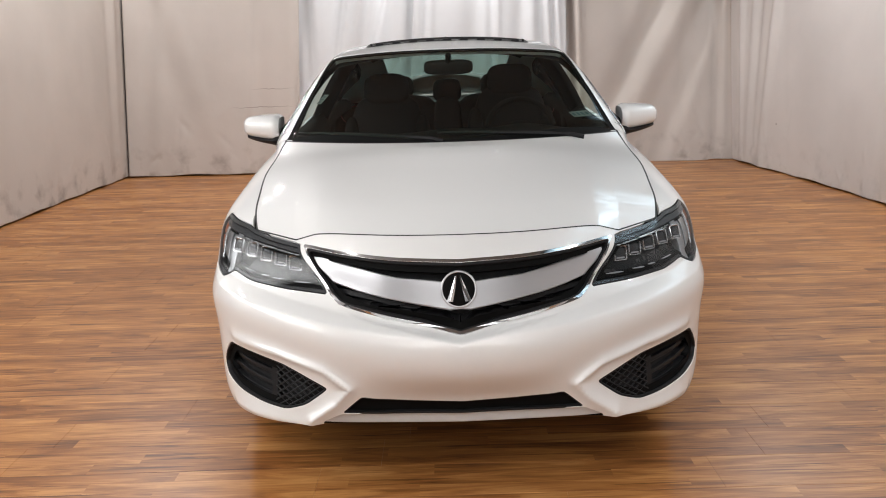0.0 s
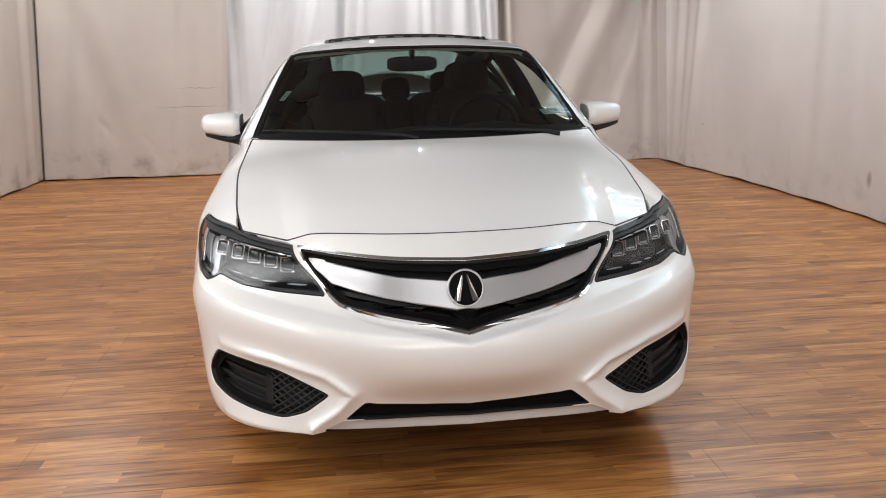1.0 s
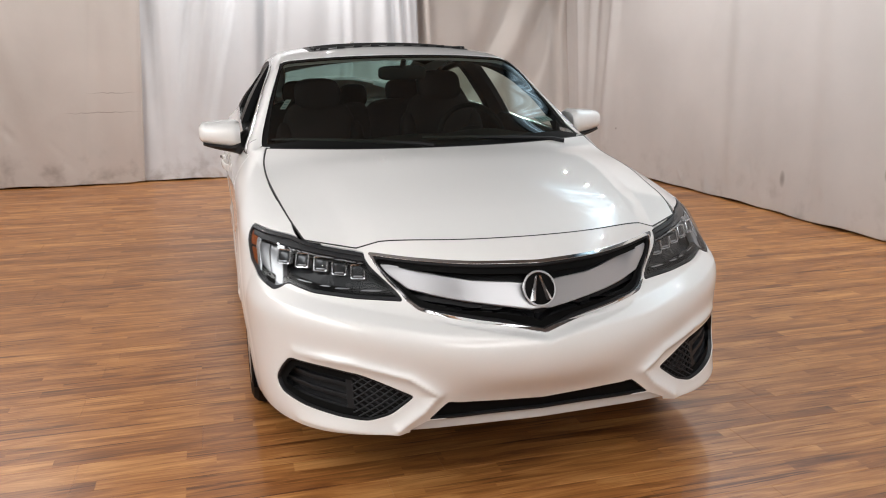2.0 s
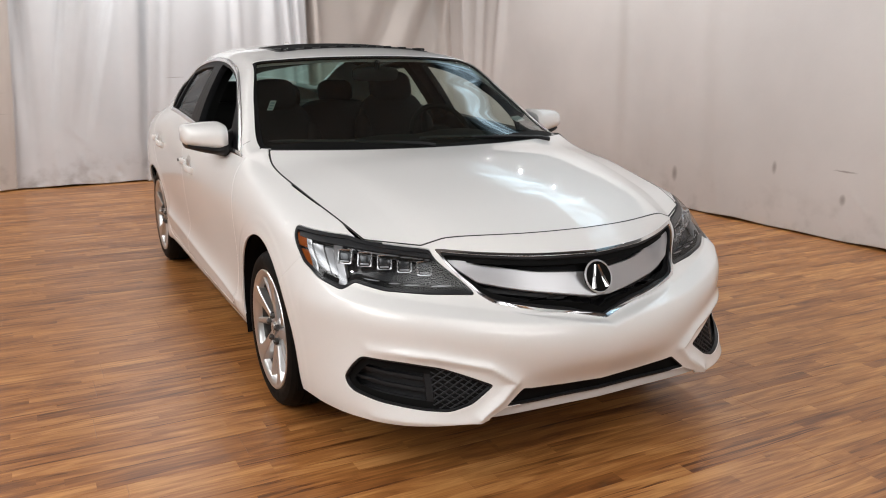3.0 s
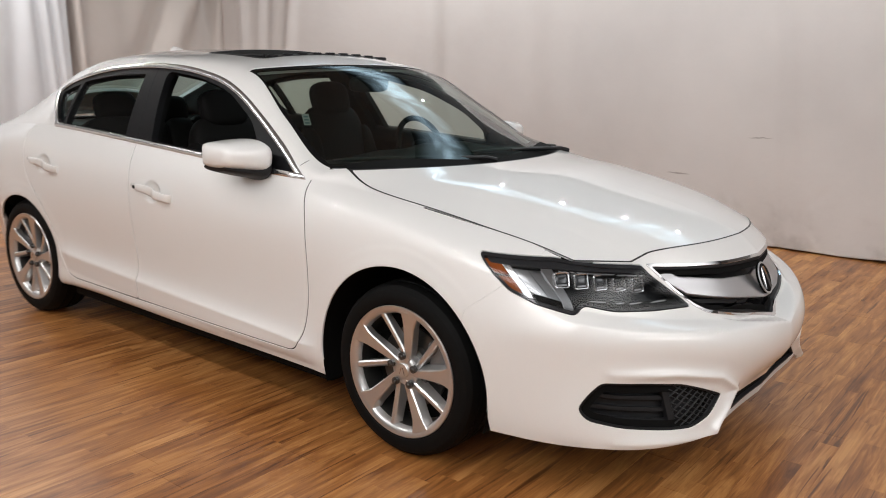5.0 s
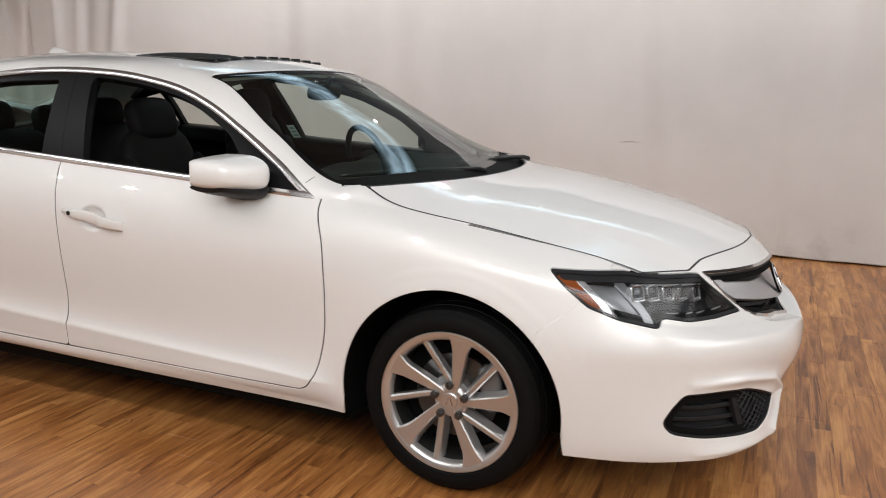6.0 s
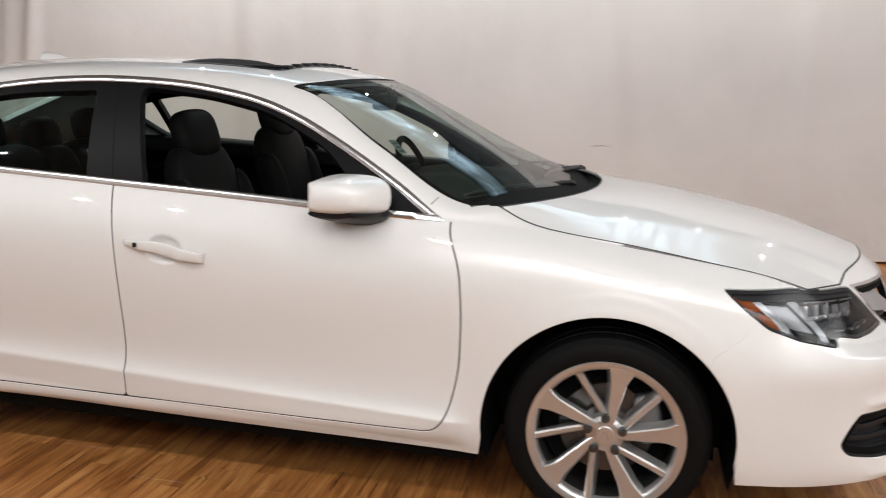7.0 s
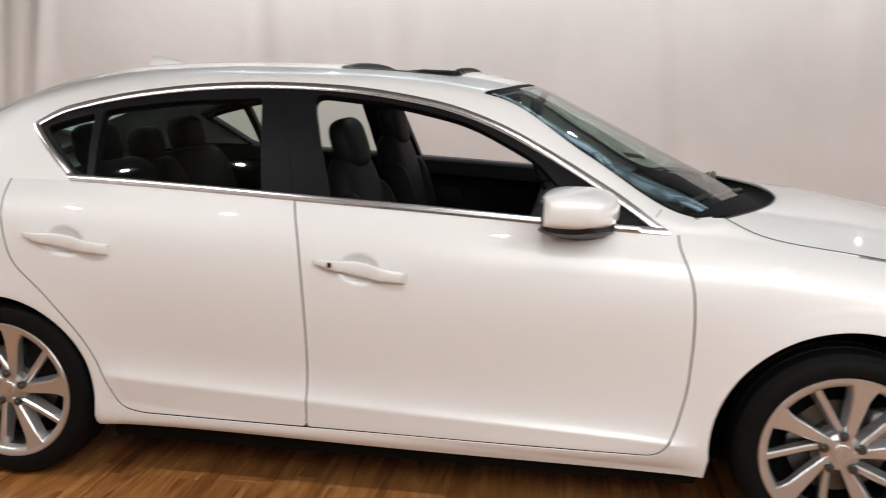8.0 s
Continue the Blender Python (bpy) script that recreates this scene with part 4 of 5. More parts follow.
# headlamps: clear cover, dark bowl, LED blocks, chrome wing and amber reflector
for side in (-1, 1):
    lamp = panel("headlamp", moved(lens_shell, .001), LENS, car, 0, sides=side, label="clear headlamp cover over a dark housing")
    lamp.visible_shadow = False
    edge = keep(lens_shell, -(d_lamp(*sz(lens_shell)) + .009))
    panel("lamp_edge", moved(edge, -.001), BEZEL, lamp, .04, .001, sides=side)
    bowl_depth = -.052 + .02 * np.clip(1 + d_lamp(*sz(lens_shell)) / .03, 0, 1)
    panel("lamp_bowl", moved(lens_shell, bowl_depth), HOUSING, lamp, 0, sides=side)
    ls, lz = sz(lens_shell)
    inner_rim = d_lamp(ls, lz) + .010
    # bright sill along the lower edge, dark brow along the upper one
    line = [(front_s(.44, .638), .638), (front_s(.60, .645), .645), (front_s(.735, .664), .664)]
    panel("light_strip", moved(keep(lens_shell, np.maximum(line_distance(ls, lz, line) - .0016, inner_rim)), -.014), WING, lamp, .03, .002, sides=side)
    line = [(front_s(.50, .733), .733), (front_s(.62, .749), .749), (side_s(-.50, .762), .762), (side_s(-.33, .772), .772)]
    panel("upper_strip", moved(keep(lens_shell, np.maximum(line_distance(ls, lz, line) - .011, inner_rim - .004)), -.008), BEZEL, lamp, .03, .002, sides=side)
    line = [(front_s(.50, .716), .716), (front_s(.62, .732), .732), (side_s(-.53, .744), .744)]
    panel("brow_edge", moved(keep(lens_shell, np.maximum(line_distance(ls, lz, line) - .0012, inner_rim)), -.012), WING, lamp, .02, .001, sides=side)
    for k in range(5):
        # five square lenses that step down and forward towards the grille
        x, y, z = .743 - .054 * k, -.541 - .037 * k, .712 - .0078 * k
        w = on_band(front_s(x, z), z)[1] * (side * .8, 1, .35)
        at = Matrix.Translation((side * x, y, z)) @ Vector(w).to_track_quat("Z", "Y").to_matrix().to_4x4()
        bm = bmesh.new()
        rows = []
        for half_w, half_h, deep in ((.0245, .0250, -.014), (.0245, .0250, .006), (.0230, .0235, .008), (.0205, .0210, .007), (.0190, .0195, -.006)):
            rows.append([at @ Vector((px, py, deep)) for px, py in rounded([(-half_w, -half_h), (half_w, -half_h), (half_w, half_h), (-half_w, half_h)], .007, 4)])
        loops_mesh(bm, rows, caps=False)
        frame_ob = part("led_frame", bm, LEDRIM, lamp, "bright LED frame", angle=30)
        part("led_lens", pillow((.0190, .0195, .006), 3.4, (8, 16), at), LED, frame_ob, "clear LED block")
        part("led_guide", block((-.0150, -.0185, .003), (.0150, -.0125, .0075), .002, at), GUIDE, frame_ob, "white light guide")

    def across(p, q):
        """Sheet coordinate of the slanting line through two flank points, at each height."""
        return side_s(*p) + (lz - p[1]) / (q[1] - p[1]) * (side_s(*q) - side_s(*p))
    one, three = across((-.385, .755), (-.475, .662)), across((-.520, .740), (-.612, .635))
    under_brow = np.maximum(inner_rim, lz - .762)
    for near_f, far_f, lift, coat in ((0, .16, -.010, LEDRIM), (.19, .52, -.016, WING), (.55, .78, -.021, WING), (.80, 1.0, -.013, WING)):
        facet = keep(lens_shell, np.maximum(np.maximum(one + (three - one) * far_f - ls, ls - one - (three - one) * near_f + .001), under_brow))
        panel("chrome_wing", moved(facet, lift), coat, lamp, .02, .003, sides=side, label="bright chrome reflector")
    for low, high in ((.732, .770), (.5, .720)):
        glow = keep(lens_shell, np.maximum(np.maximum(one + .003 - ls, np.maximum(low - lz, lz - high)), inner_rim - .002))
        if glow.faces:
            panel("amber_reflector", moved(glow, -.010), AMBER, lamp, .02, .002, sides=side, label="amber side reflector")

# ---- hood ----
HOOD_GRID = hood(90, 110)
tt, ww = np.meshgrid(np.linspace(0, 1, 90), np.linspace(0, 1, 110))
fold = np.abs(HOOD_GRID[..., 0]) - (.43 + .17 * ww)
HOOD_GRID[..., 2] += .0045 * np.exp(-np.abs(fold / .10)**1.6) * np.sin(np.pi * np.clip(ww, 0, 1))**.6
hood_shell = shell_of(HOOD_GRID, np.stack([tt, ww], -1))
hx, hy = hood_shell.data[:, 0], hood_shell.data[:, 1]
edge_line = top_line(np.linspace(0, S_KNOTS[4], 80))
side_line = spline(HOOD_SIDE, np.cumsum([0, .14, .155, .27, .20, .11, .085]), np.linspace(0, .96, 80)[1:])
rear_line = [(.734 * u, .10 + .274 * u**2.2) for u in np.linspace(1, 0, 30)[1:]]
d_hood = inside_of(np.r_[[(-1, edge_line[0, 1])], edge_line[:, :2], side_line[:, :2], rear_line, [(-1, .10)]])
hood_cut = keep(hood_shell, d_hood(hx, hy) + .0058 + .0012 * np.clip((hy + .45) / .12, 0, 1))
# dark strip laid almost flush, standing in for the shade in the hood gap
gap_shade = keep(hood_shell, -.0054 - .0010 * np.clip((hy + .45) / .12, 0, 1) - d_hood(hx, hy))
panel("hood_gap_shade", moved(gap_shade, .0003), SEALBLACK, car, 0)
panel("hood", hood_cut, PAINT, car, .006, .0016)

# ---- cabin ----
CN, CV = 300, 120
CAB = cabin(CN, CV)
cab = shell_of(CAB, np.stack([np.broadcast_to(CAB[..., 1], (CV, CN)), np.broadcast_to(np.linspace(0, 1, CV)[:, None], (CV, CN))], -1))
RAIL = .5
JOIN = .455
flank = keep(cab, np.maximum(cab.data[:, 7] - RAIL, JOIN - cab.data[:, 1]))
topside = keep(cab, RAIL - cab.data[:, 7])
# the pillar's foot runs on from the fender without an edge
near_foot = flank.data[:, 1] < .62
row = 60 + np.argmin(np.abs(BAND_GRID[-1, 60:300, 1][None, :] - flank.data[near_foot, 1][:, None]), axis=1)
share = (np.clip(flank.data[near_foot, 7] / .22, 0, 1)**1.5)[:, None]
turned = BAND_WAY[-1, row] * (1 - share) + flank.data[near_foot, 3:6] * share
flank.data[near_foot, 3:6] = turned / np.linalg.norm(turned, axis=1, keepdims=True)

CHROME_OUT = rounded([(.515, .90, .001), (.535, .935, .005), (.672, 1.030, .05), (.842, 1.128, .08), (1.019, 1.220, .08), (1.203, 1.286, .10), (1.485, 1.332, .12), (1.762, 1.344, .12), (1.968, 1.339, .1), (2.165, 1.322, .1), (2.361, 1.293, .1),
                      (2.556, 1.248, .05), (2.652, 1.192, .018), (2.429, 1.030, .05), (2.36, .95, .001)], .02)
d_out = inside_of(CHROME_OUT)
side_frame = keep(flank, .0015 - d_out(*yz(flank)))
window_area = keep(flank, d_out(*yz(flank)))


def over_belt(sh):
    """Height over the belt line."""
    s = np.linspace(S_KNOTS[8], S_KNOTS[13], 200)
    e = spline(LINES[-1], S_KNOTS, s)
    return sh.data[:, 2] - np.interp(sh.data[:, 1], e[:, 1], e[:, 2])


trim_ring = keep(window_area, np.minimum(-(d_out(*yz(window_area)) + .017), over_belt(window_area) - .016))
dark_area = keep(window_area, np.maximum(d_out(*yz(window_area)) + .017, .016 - over_belt(window_area)))
FRONT_PANE = rounded([(.83, .90, .001), (.830, 1.03, .03), (.926, 1.128, .05), (1.143, 1.236, .08), (1.383, 1.288, .08), (1.660, 1.316, .05), (1.556, .99, .005), (1.545, .90, .001)], .02)
REAR_PANE = rounded([(1.770, .90, .001), (1.772, 1.00, .005), (1.825, 1.298, .012), (2.12, 1.285, .08), (2.351, 1.255, .05), (2.385, 1.245, .01), (2.350, 1.03, .01), (2.33, .90, .001)], .02)
CORNER_PANE = rounded([(2.412, 1.238, .005), (2.50, 1.218, .02), (2.592, 1.190, .02), (2.43, 1.058, .02), (2.375, 1.038, .01)], .01)
panes = [(inside_of(o), n) for o, n in ((FRONT_PANE, "open"), (REAR_PANE, "rear"), (CORNER_PANE, "corner"))]
round_trim = Shell(trim_ring.data.copy(), trim_ring.faces)
ty, tz = yz(trim_ring)
slope = np.stack([np.zeros(len(ty)), (d_out(ty + .002, tz) - d_out(ty - .002, tz)) / .004, (d_out(ty, tz + .002) - d_out(ty, tz - .002)) / .004], 1)
over = over_belt(trim_ring)
low = over < .018
across = np.clip(np.where(low, (.008 - over) / .008, (d_out(ty, tz) + .0085) / .0085), -1, 1)
slope = np.where(low[:, None], (0, 0, -1), slope)
lean = trim_ring.data[:, 3:6] + .45 * across[:, None] * slope
round_trim.data[:, 3:6] = lean / np.linalg.norm(lean, axis=1, keepdims=True)
round_trim.data[:, :3] += trim_ring.data[:, 3:6] * (.004 * (1 - across**2))[:, None]


def b_seam(sh):
    return sh.data[:, 1] - (1.666 + .24 * (sh.data[:, 2] - .985))


# fillet between the fender's top, the hood's rear corner and the foot of the windshield pillar
lower = spline(LINES[-1], S_KNOTS, np.linspace(S_KNOTS[7], S_KNOTS[9], 400))
foot = flank.data[np.abs(flank.data[:, 1] - JOIN) < 1e-5]
foot = foot[np.argsort(foot[:, 7])]
crest = spline(HOOD_SIDE, np.cumsum([0, .14, .155, .27, .20, .11, .085]), np.linspace(.565, .96, 60))
crest = np.r_[crest, [(.742, .41, .974)], [foot[-1, :3] + (-.012, 0, .002)]]
along = np.r_[0, np.cumsum(np.linalg.norm(np.diff(crest, axis=0), axis=1))]
along /= along[-1]
NU, NW = 60, 14
fillet = np.zeros((NW, NU, 3))
for k, u in enumerate(np.linspace(0, 1, NU)):
    a = np.array([np.interp(.0 + JOIN * u, lower[:, 1], lower[:, j]) for j in range(3)])
    b = np.array([np.interp(u, along, crest[:, j]) for j in range(3)])
    v = np.linspace(0, 1, NW)[:, None]
    fillet[:, k] = a + v * (b - a) + np.array([.3, 0, 1]) * .003 * min(1, 3 * u) * (4 * v * (1 - v)) * np.linalg.norm(b - a) / .06
grip = np.linspace(0, 1, NW)
shift = np.stack([np.interp(grip, np.linspace(0, 1, len(foot)), foot[:, j]) for j in range(3)], 1) - fillet[:, -1]
fillet += shift[:, None] * (np.clip((np.linspace(0, 1, NU) - .55) / .45, 0, 1)**2)[None, :, None]
fillet_shell = shell_of(fillet, np.zeros((NW, NU, 2)))
way = fillet_shell.data[:, 3:6].reshape(NW, NU, 3)
top_row = BAND_GRID[-1]
for k in range(NU):
    c = 60 + np.argmin(np.abs(top_row[60:300, 1] - fillet[0, k, 1]))
    v = np.linspace(0, 1, NW)[:, None]
    way[:, k] = BAND_WAY[-1, c] * (1 - v)**2 + way[:, k] * (1 - (1 - v)**2)
end = np.array([[np.interp(v, np.linspace(0, 1, len(foot)), foot[:, 3 + j]) for j in range(3)] for v in np.linspace(0, 1, NW)])
for k in range(NU):
    f = np.clip((k / (NU - 1) - .7) / .3, 0, 1)
    f = f * (1 - (1 - np.linspace(0, 1, NW)[:, None])**2)
    way[:, k] = way[:, k] * (1 - f) + end * f
fillet_shell.data[:, 3:6] = (way / np.linalg.norm(way, axis=2, keepdims=True)).reshape(-1, 3)
for side in (-1, 1):
    panel("fender_corner", fillet_shell, PAINT, car, 0, sides=side)
pillar = dark_area
for d, n in panes:
    pillar = keep(pillar, -d(*yz(pillar)))
for side in (-1, 1):
    panel("side_frame", side_frame, PAINT, car, 0, sides=side)
    for cut in (-1, 1):
        half = keep(round_trim, cut * b_seam(round_trim) + .001)
        panel("window_trim", moved(half, .005), BRIGHT, doors[side, "front_door" if cut > 0 else "rear_door"], .02, .002, sides=side, label="bright chrome window surround")
    for cut in (-1, 1):
        half = keep(pillar, cut * b_seam(pillar) + .0015)
        panel("window_frame", moved(half, -.003), PILLAR, doors[side, "front_door" if cut > 0 else "rear_door"], .03, .002, sides=side, label="satin black window frame and pillar")
    for d, n in panes:
        if n != "open":
            pane = keep(dark_area, d(*yz(dark_area)))
            panel("side_window", moved(pane, -.014), SIDEGLASS, car, 0, sides=side, label="dark tinted side window")

# windshield, roof, rear window and trunk lid
SCREEN_OUT = rounded([(-1, -.02, .001), (0, -.02, .1), (.60, .26, .1), (.756, .455, .05), (.697, .77, .2), (.600, 1.115, .035), (.45, 1.050, .1), (.2, 1.004, .1), (0, .994, .1), (-1, .994, .001)], .02)
d_screen = inside_of(SCREEN_OUT)


screen_all = keep(topside, d_screen(*xy(topside)))
pillar_skin = keep(topside, .001 - d_screen(*xy(topside)))
pillar_skin = keep(pillar_skin, -np.maximum(pillar_skin.data[:, 0] - .70, pillar_skin.data[:, 1] - .50))
pillar_skin = keep(pillar_skin, JOIN - .05 - pillar_skin.data[:, 1])
border = np.maximum(d_screen(*xy(screen_all)) + .024, .215 + .25 * (screen_all.data[:, 0] / .744)**2 - screen_all.data[:, 1])
frit = keep(keep(screen_all, -border), .02 - keep(screen_all, -border).data[:, 1])
clear = keep(screen_all, border)
screen = panel("windshield", moved(clear, -.004), SCREEN, car, 0, label="clear tinted windshield glass")
panel("windshield_border", moved(frit, -.004), VOID, screen, .008, .001)
REAR_OUT = rounded([(-1, 2.50, .001), (0, 2.50, .05), (.36, 2.53, .05), (.455, 2.57, .05), (.445, 2.95, .05), (.43, 3.17, .05), (.3, 3.22, .05), (0, 3.23, .05), (-1, 3.23, .001)], .02)
ROOF_HOLE = rounded([(-1, 1.20, .001), (.43, 1.215, .04), (.43, 1.62, .04), (-1, 1.63, .001)], .03)
LID = rounded([(-1, 3.235, .001), (.3, 3.225, .05), (.565, 3.18, .04), (.60, 3.3, .05), (.58, 4, .001), (-1, 4, .001)], .02)
d_rear, d_sun, d_lid = inside_of(REAR_OUT), inside_of(ROOF_HOLE), inside_of(LID)
rear_pane = keep(pillar_skin, d_rear(*xy(pillar_skin)))
roof = keep(pillar_skin, .001 - d_rear(*xy(pillar_skin)))
roof = keep(roof, -d_sun(*xy(roof)))
lid = keep(roof, d_lid(*xy(roof)) + GAP)
roof = keep(roof, GAP - d_lid(*xy(roof)))
panel("roof", roof, PAINT, car, .03, .003, plain=lambda sh: sh.data[:, 7] < RAIL + .001)
panel("trunk_lid", lid, PAINT, car, .02, .002)
panel("rear_window", moved(rear_pane, -.004), REARGLASS, car, 0, label="green tinted rear window")
# headliner under the roof
lining = keep(topside, np.maximum(np.maximum(1.05 - topside.data[:, 1], topside.data[:, 1] - 2.52), -d_sun(*xy(topside))))
panel("roof_lining", moved(lining, -.045), LINER, car, 0)
# slid-open sunroof: dark frame and a raised wind deflector
rim = keep(topside, np.maximum(d_sun(*xy(topside)) - .004, -(d_sun(*xy(topside)) + .02)))
sunroof = panel("sunroof_frame", moved(rim, .002), SEALBLACK, car, .05, .002, label="black frame of the open sunroof")
bm = bmesh.new()
rows = []
for k in range(25):
    x = -.41 + .82 * k / 24
    y, z = 1.240 - .018 * (1 - (x / .41)**2), 1.365 - .02 * (x / .41)**2
    rows.append([(x, y, z), (x, y - .006, z + .034), (x, y + .012, z + .038), (x, y + .02, z + .034), (x, y + .012, z)])
loops_mesh(bm, rows)
part("wind_deflector", bm, BLACK, sunroof, "raised black wind deflector")
for k in range(9):
    x = -.36 + .09 * k
    part("deflector_tab", block((x - .022, 1.211, 1.393 - .02 * (x / .41)**2), (x + .022, 1.241, 1.408 - .02 * (x / .41)**2), .004), BLACK, sunroof)
for sgn in (-1, 1):
    part("deflector_arm", tube([(sgn * .405, 1.23, 1.385), (sgn * .410, 1.33, 1.388), (sgn * .410, 1.45, 1.378)], .007, 8), BLACK, sunroof)

# shark fin
bm = bmesh.new()
rows = []
for k in range(13):
    t = k / 12
    y = 2.355 + .185 * t
    h = .046 * math.sin(min(1, t * 1.02) * math.pi / 2)**1.1 if t < .93 else .040
    w = .028 * (1 - (1 - t)**2)**.5 + .004
    z0 = 1.397
    rows.append([(w * c, y, z0 + h * hh) for c, hh in ((-1, 0), (-.8, .25), (-.45, .7), (-.15, 1), (.15, 1), (.45, .7), (.8, .25), (1, 0))])
loops_mesh(bm, rows)
part("roof_antenna", bm, PAINT, car, "white shark fin antenna", angle=60)

# cowl, wipers
bm = bmesh.new()
rows = []
for k in range(41):
    x = -.74 + 1.48 * k / 40
    u = abs(x) / .74
    y0 = .085 + .27 * u**2.2
    y1 = .265 + .21 * u**2
    z0, z1 = .962 - .006 * u, .968 - .004 * u
    rows.append([(x, y0, z0), (x, y0 + .02, z0 - .022), (x, (y0 + y1) / 2, z0 - .018), (x, y1, z1 - .004), (x, y1 + .05, z1 + .016), (x, y1 + .05, z1 - .05), (x, y0, z0 - .05)])
loops_mesh(bm, rows)
cowl = part("cowl", bm, VOID, car, "black plastic cowl under the windshield", angle=60)
for x0, x1 in ((-.10, -.70), (.50, -.06)):
    base_p, tip = Vector((x0 + .06, .20, .968)), Vector((x1, .30 + .20 * (x1 / .74)**2, .985))
    arm = part("wiper", tube([base_p, base_p + Vector((-.05, .01, .012)), base_p.lerp(tip, .5) + Vector((0, .0, .014)), base_p.lerp(tip, .62) + Vector((0, 0, .012))], [.012, .010, .007, .005], 8), BLACK, cowl, "black wiper arm")
    part("blade", tube([base_p.lerp(tip, t) + Vector((0, .025 * math.sin(math.pi * t) + .012, .014 - .004 * t)) for t in (.08, .3, .5, .7, .9, 1.0)], [.004, .008, .009, .009, .008, .004], 8), SEALBLACK, arm)

# seam between the wing and the windshield pillar
for side in (-1, 1):
    part("wing_seam", tube([(side * .7925, .572, .976), (side * .7805, .564, .985), (side * .7625, .556, .994)], .0013, 6), SEALBLACK, car)

# door mirrors
for side in (-1, 1):
    bm = bmesh.new()
    loops = []
    for k in range(15):
        t = k / 14
        x = .828 + .182 * t
        hgt = .066 * (1 - .34 * t**1.5)
        dep = .112 * (1 - .22 * t**3)
        if t > .84:
            f = math.sqrt(max(0, 1 - ((t - .84) / .16)**2))
            hgt, dep = hgt * (.72 + .28 * f), dep * (.78 + .22 * f)
        if t < .12:
            hgt, dep = hgt * (.80 + .20 * t / .12), dep * (.86 + .14 * t / .12)
        cy, cz = .787 + .040 * t, 1.000 + .010 * t
        ring_pts = []
        for j in range(28):
            a = math.tau * j / 28
            cy_, sz_ = math.cos(a), math.sin(a)
            yy = dep * math.copysign(abs(cy_)**(.62 if cy_ > 0 else .74), cy_)
            if cy_ > 0:
                yy = min(yy, dep * .72)
            ring_pts.append((side * x, cy + yy, cz + hgt * math.copysign(abs(sz_)**.68, sz_)))
        loops.append(ring_pts)
    loops_mesh(bm, loops)
    mirror = part("door_mirror", bm, PAINT, car, "white door mirror housing on black foot", angle=50)
    bm = bmesh.new()
    loops = []
    for k in range(12):
        t = k / 11
        x = .79 + .205 * t
        cy = .783 + .040 * t
        dep = (.122 if t > .25 else .05 + .288 * t) * (1 - .35 * t**4)
        z1 = .957 + .016 * t**1.5
        h = .042 * (1 - .5 * t**2)
        stem = .045 * max(0, 1 - t / .4)
        loops.append([(side * x, cy + dep * (.86 + .10 * max(0, 1 - t / .4)) * math.cos(a), z1 - h * .5 + stem * .6 + (h * .62 + stem) * math.sin(a)) for a in (math.tau * j / 16 for j in range(16))])
    loops_mesh(bm, loops)
    part("mirror_foot", bm, BLACK, mirror, "black plastic mirror foot", angle=60)
    part("mirror_back", block((side * .905 - .062, .879, .963), (side * .905 + .062, .898, 1.043), .012), BLACK, mirror)
    part("mirror_glass", block((side * .905 - .054, .898, .970), (side * .905 + .054, .900, 1.036), .0015), MIRROR, mirror, "mirror glass")

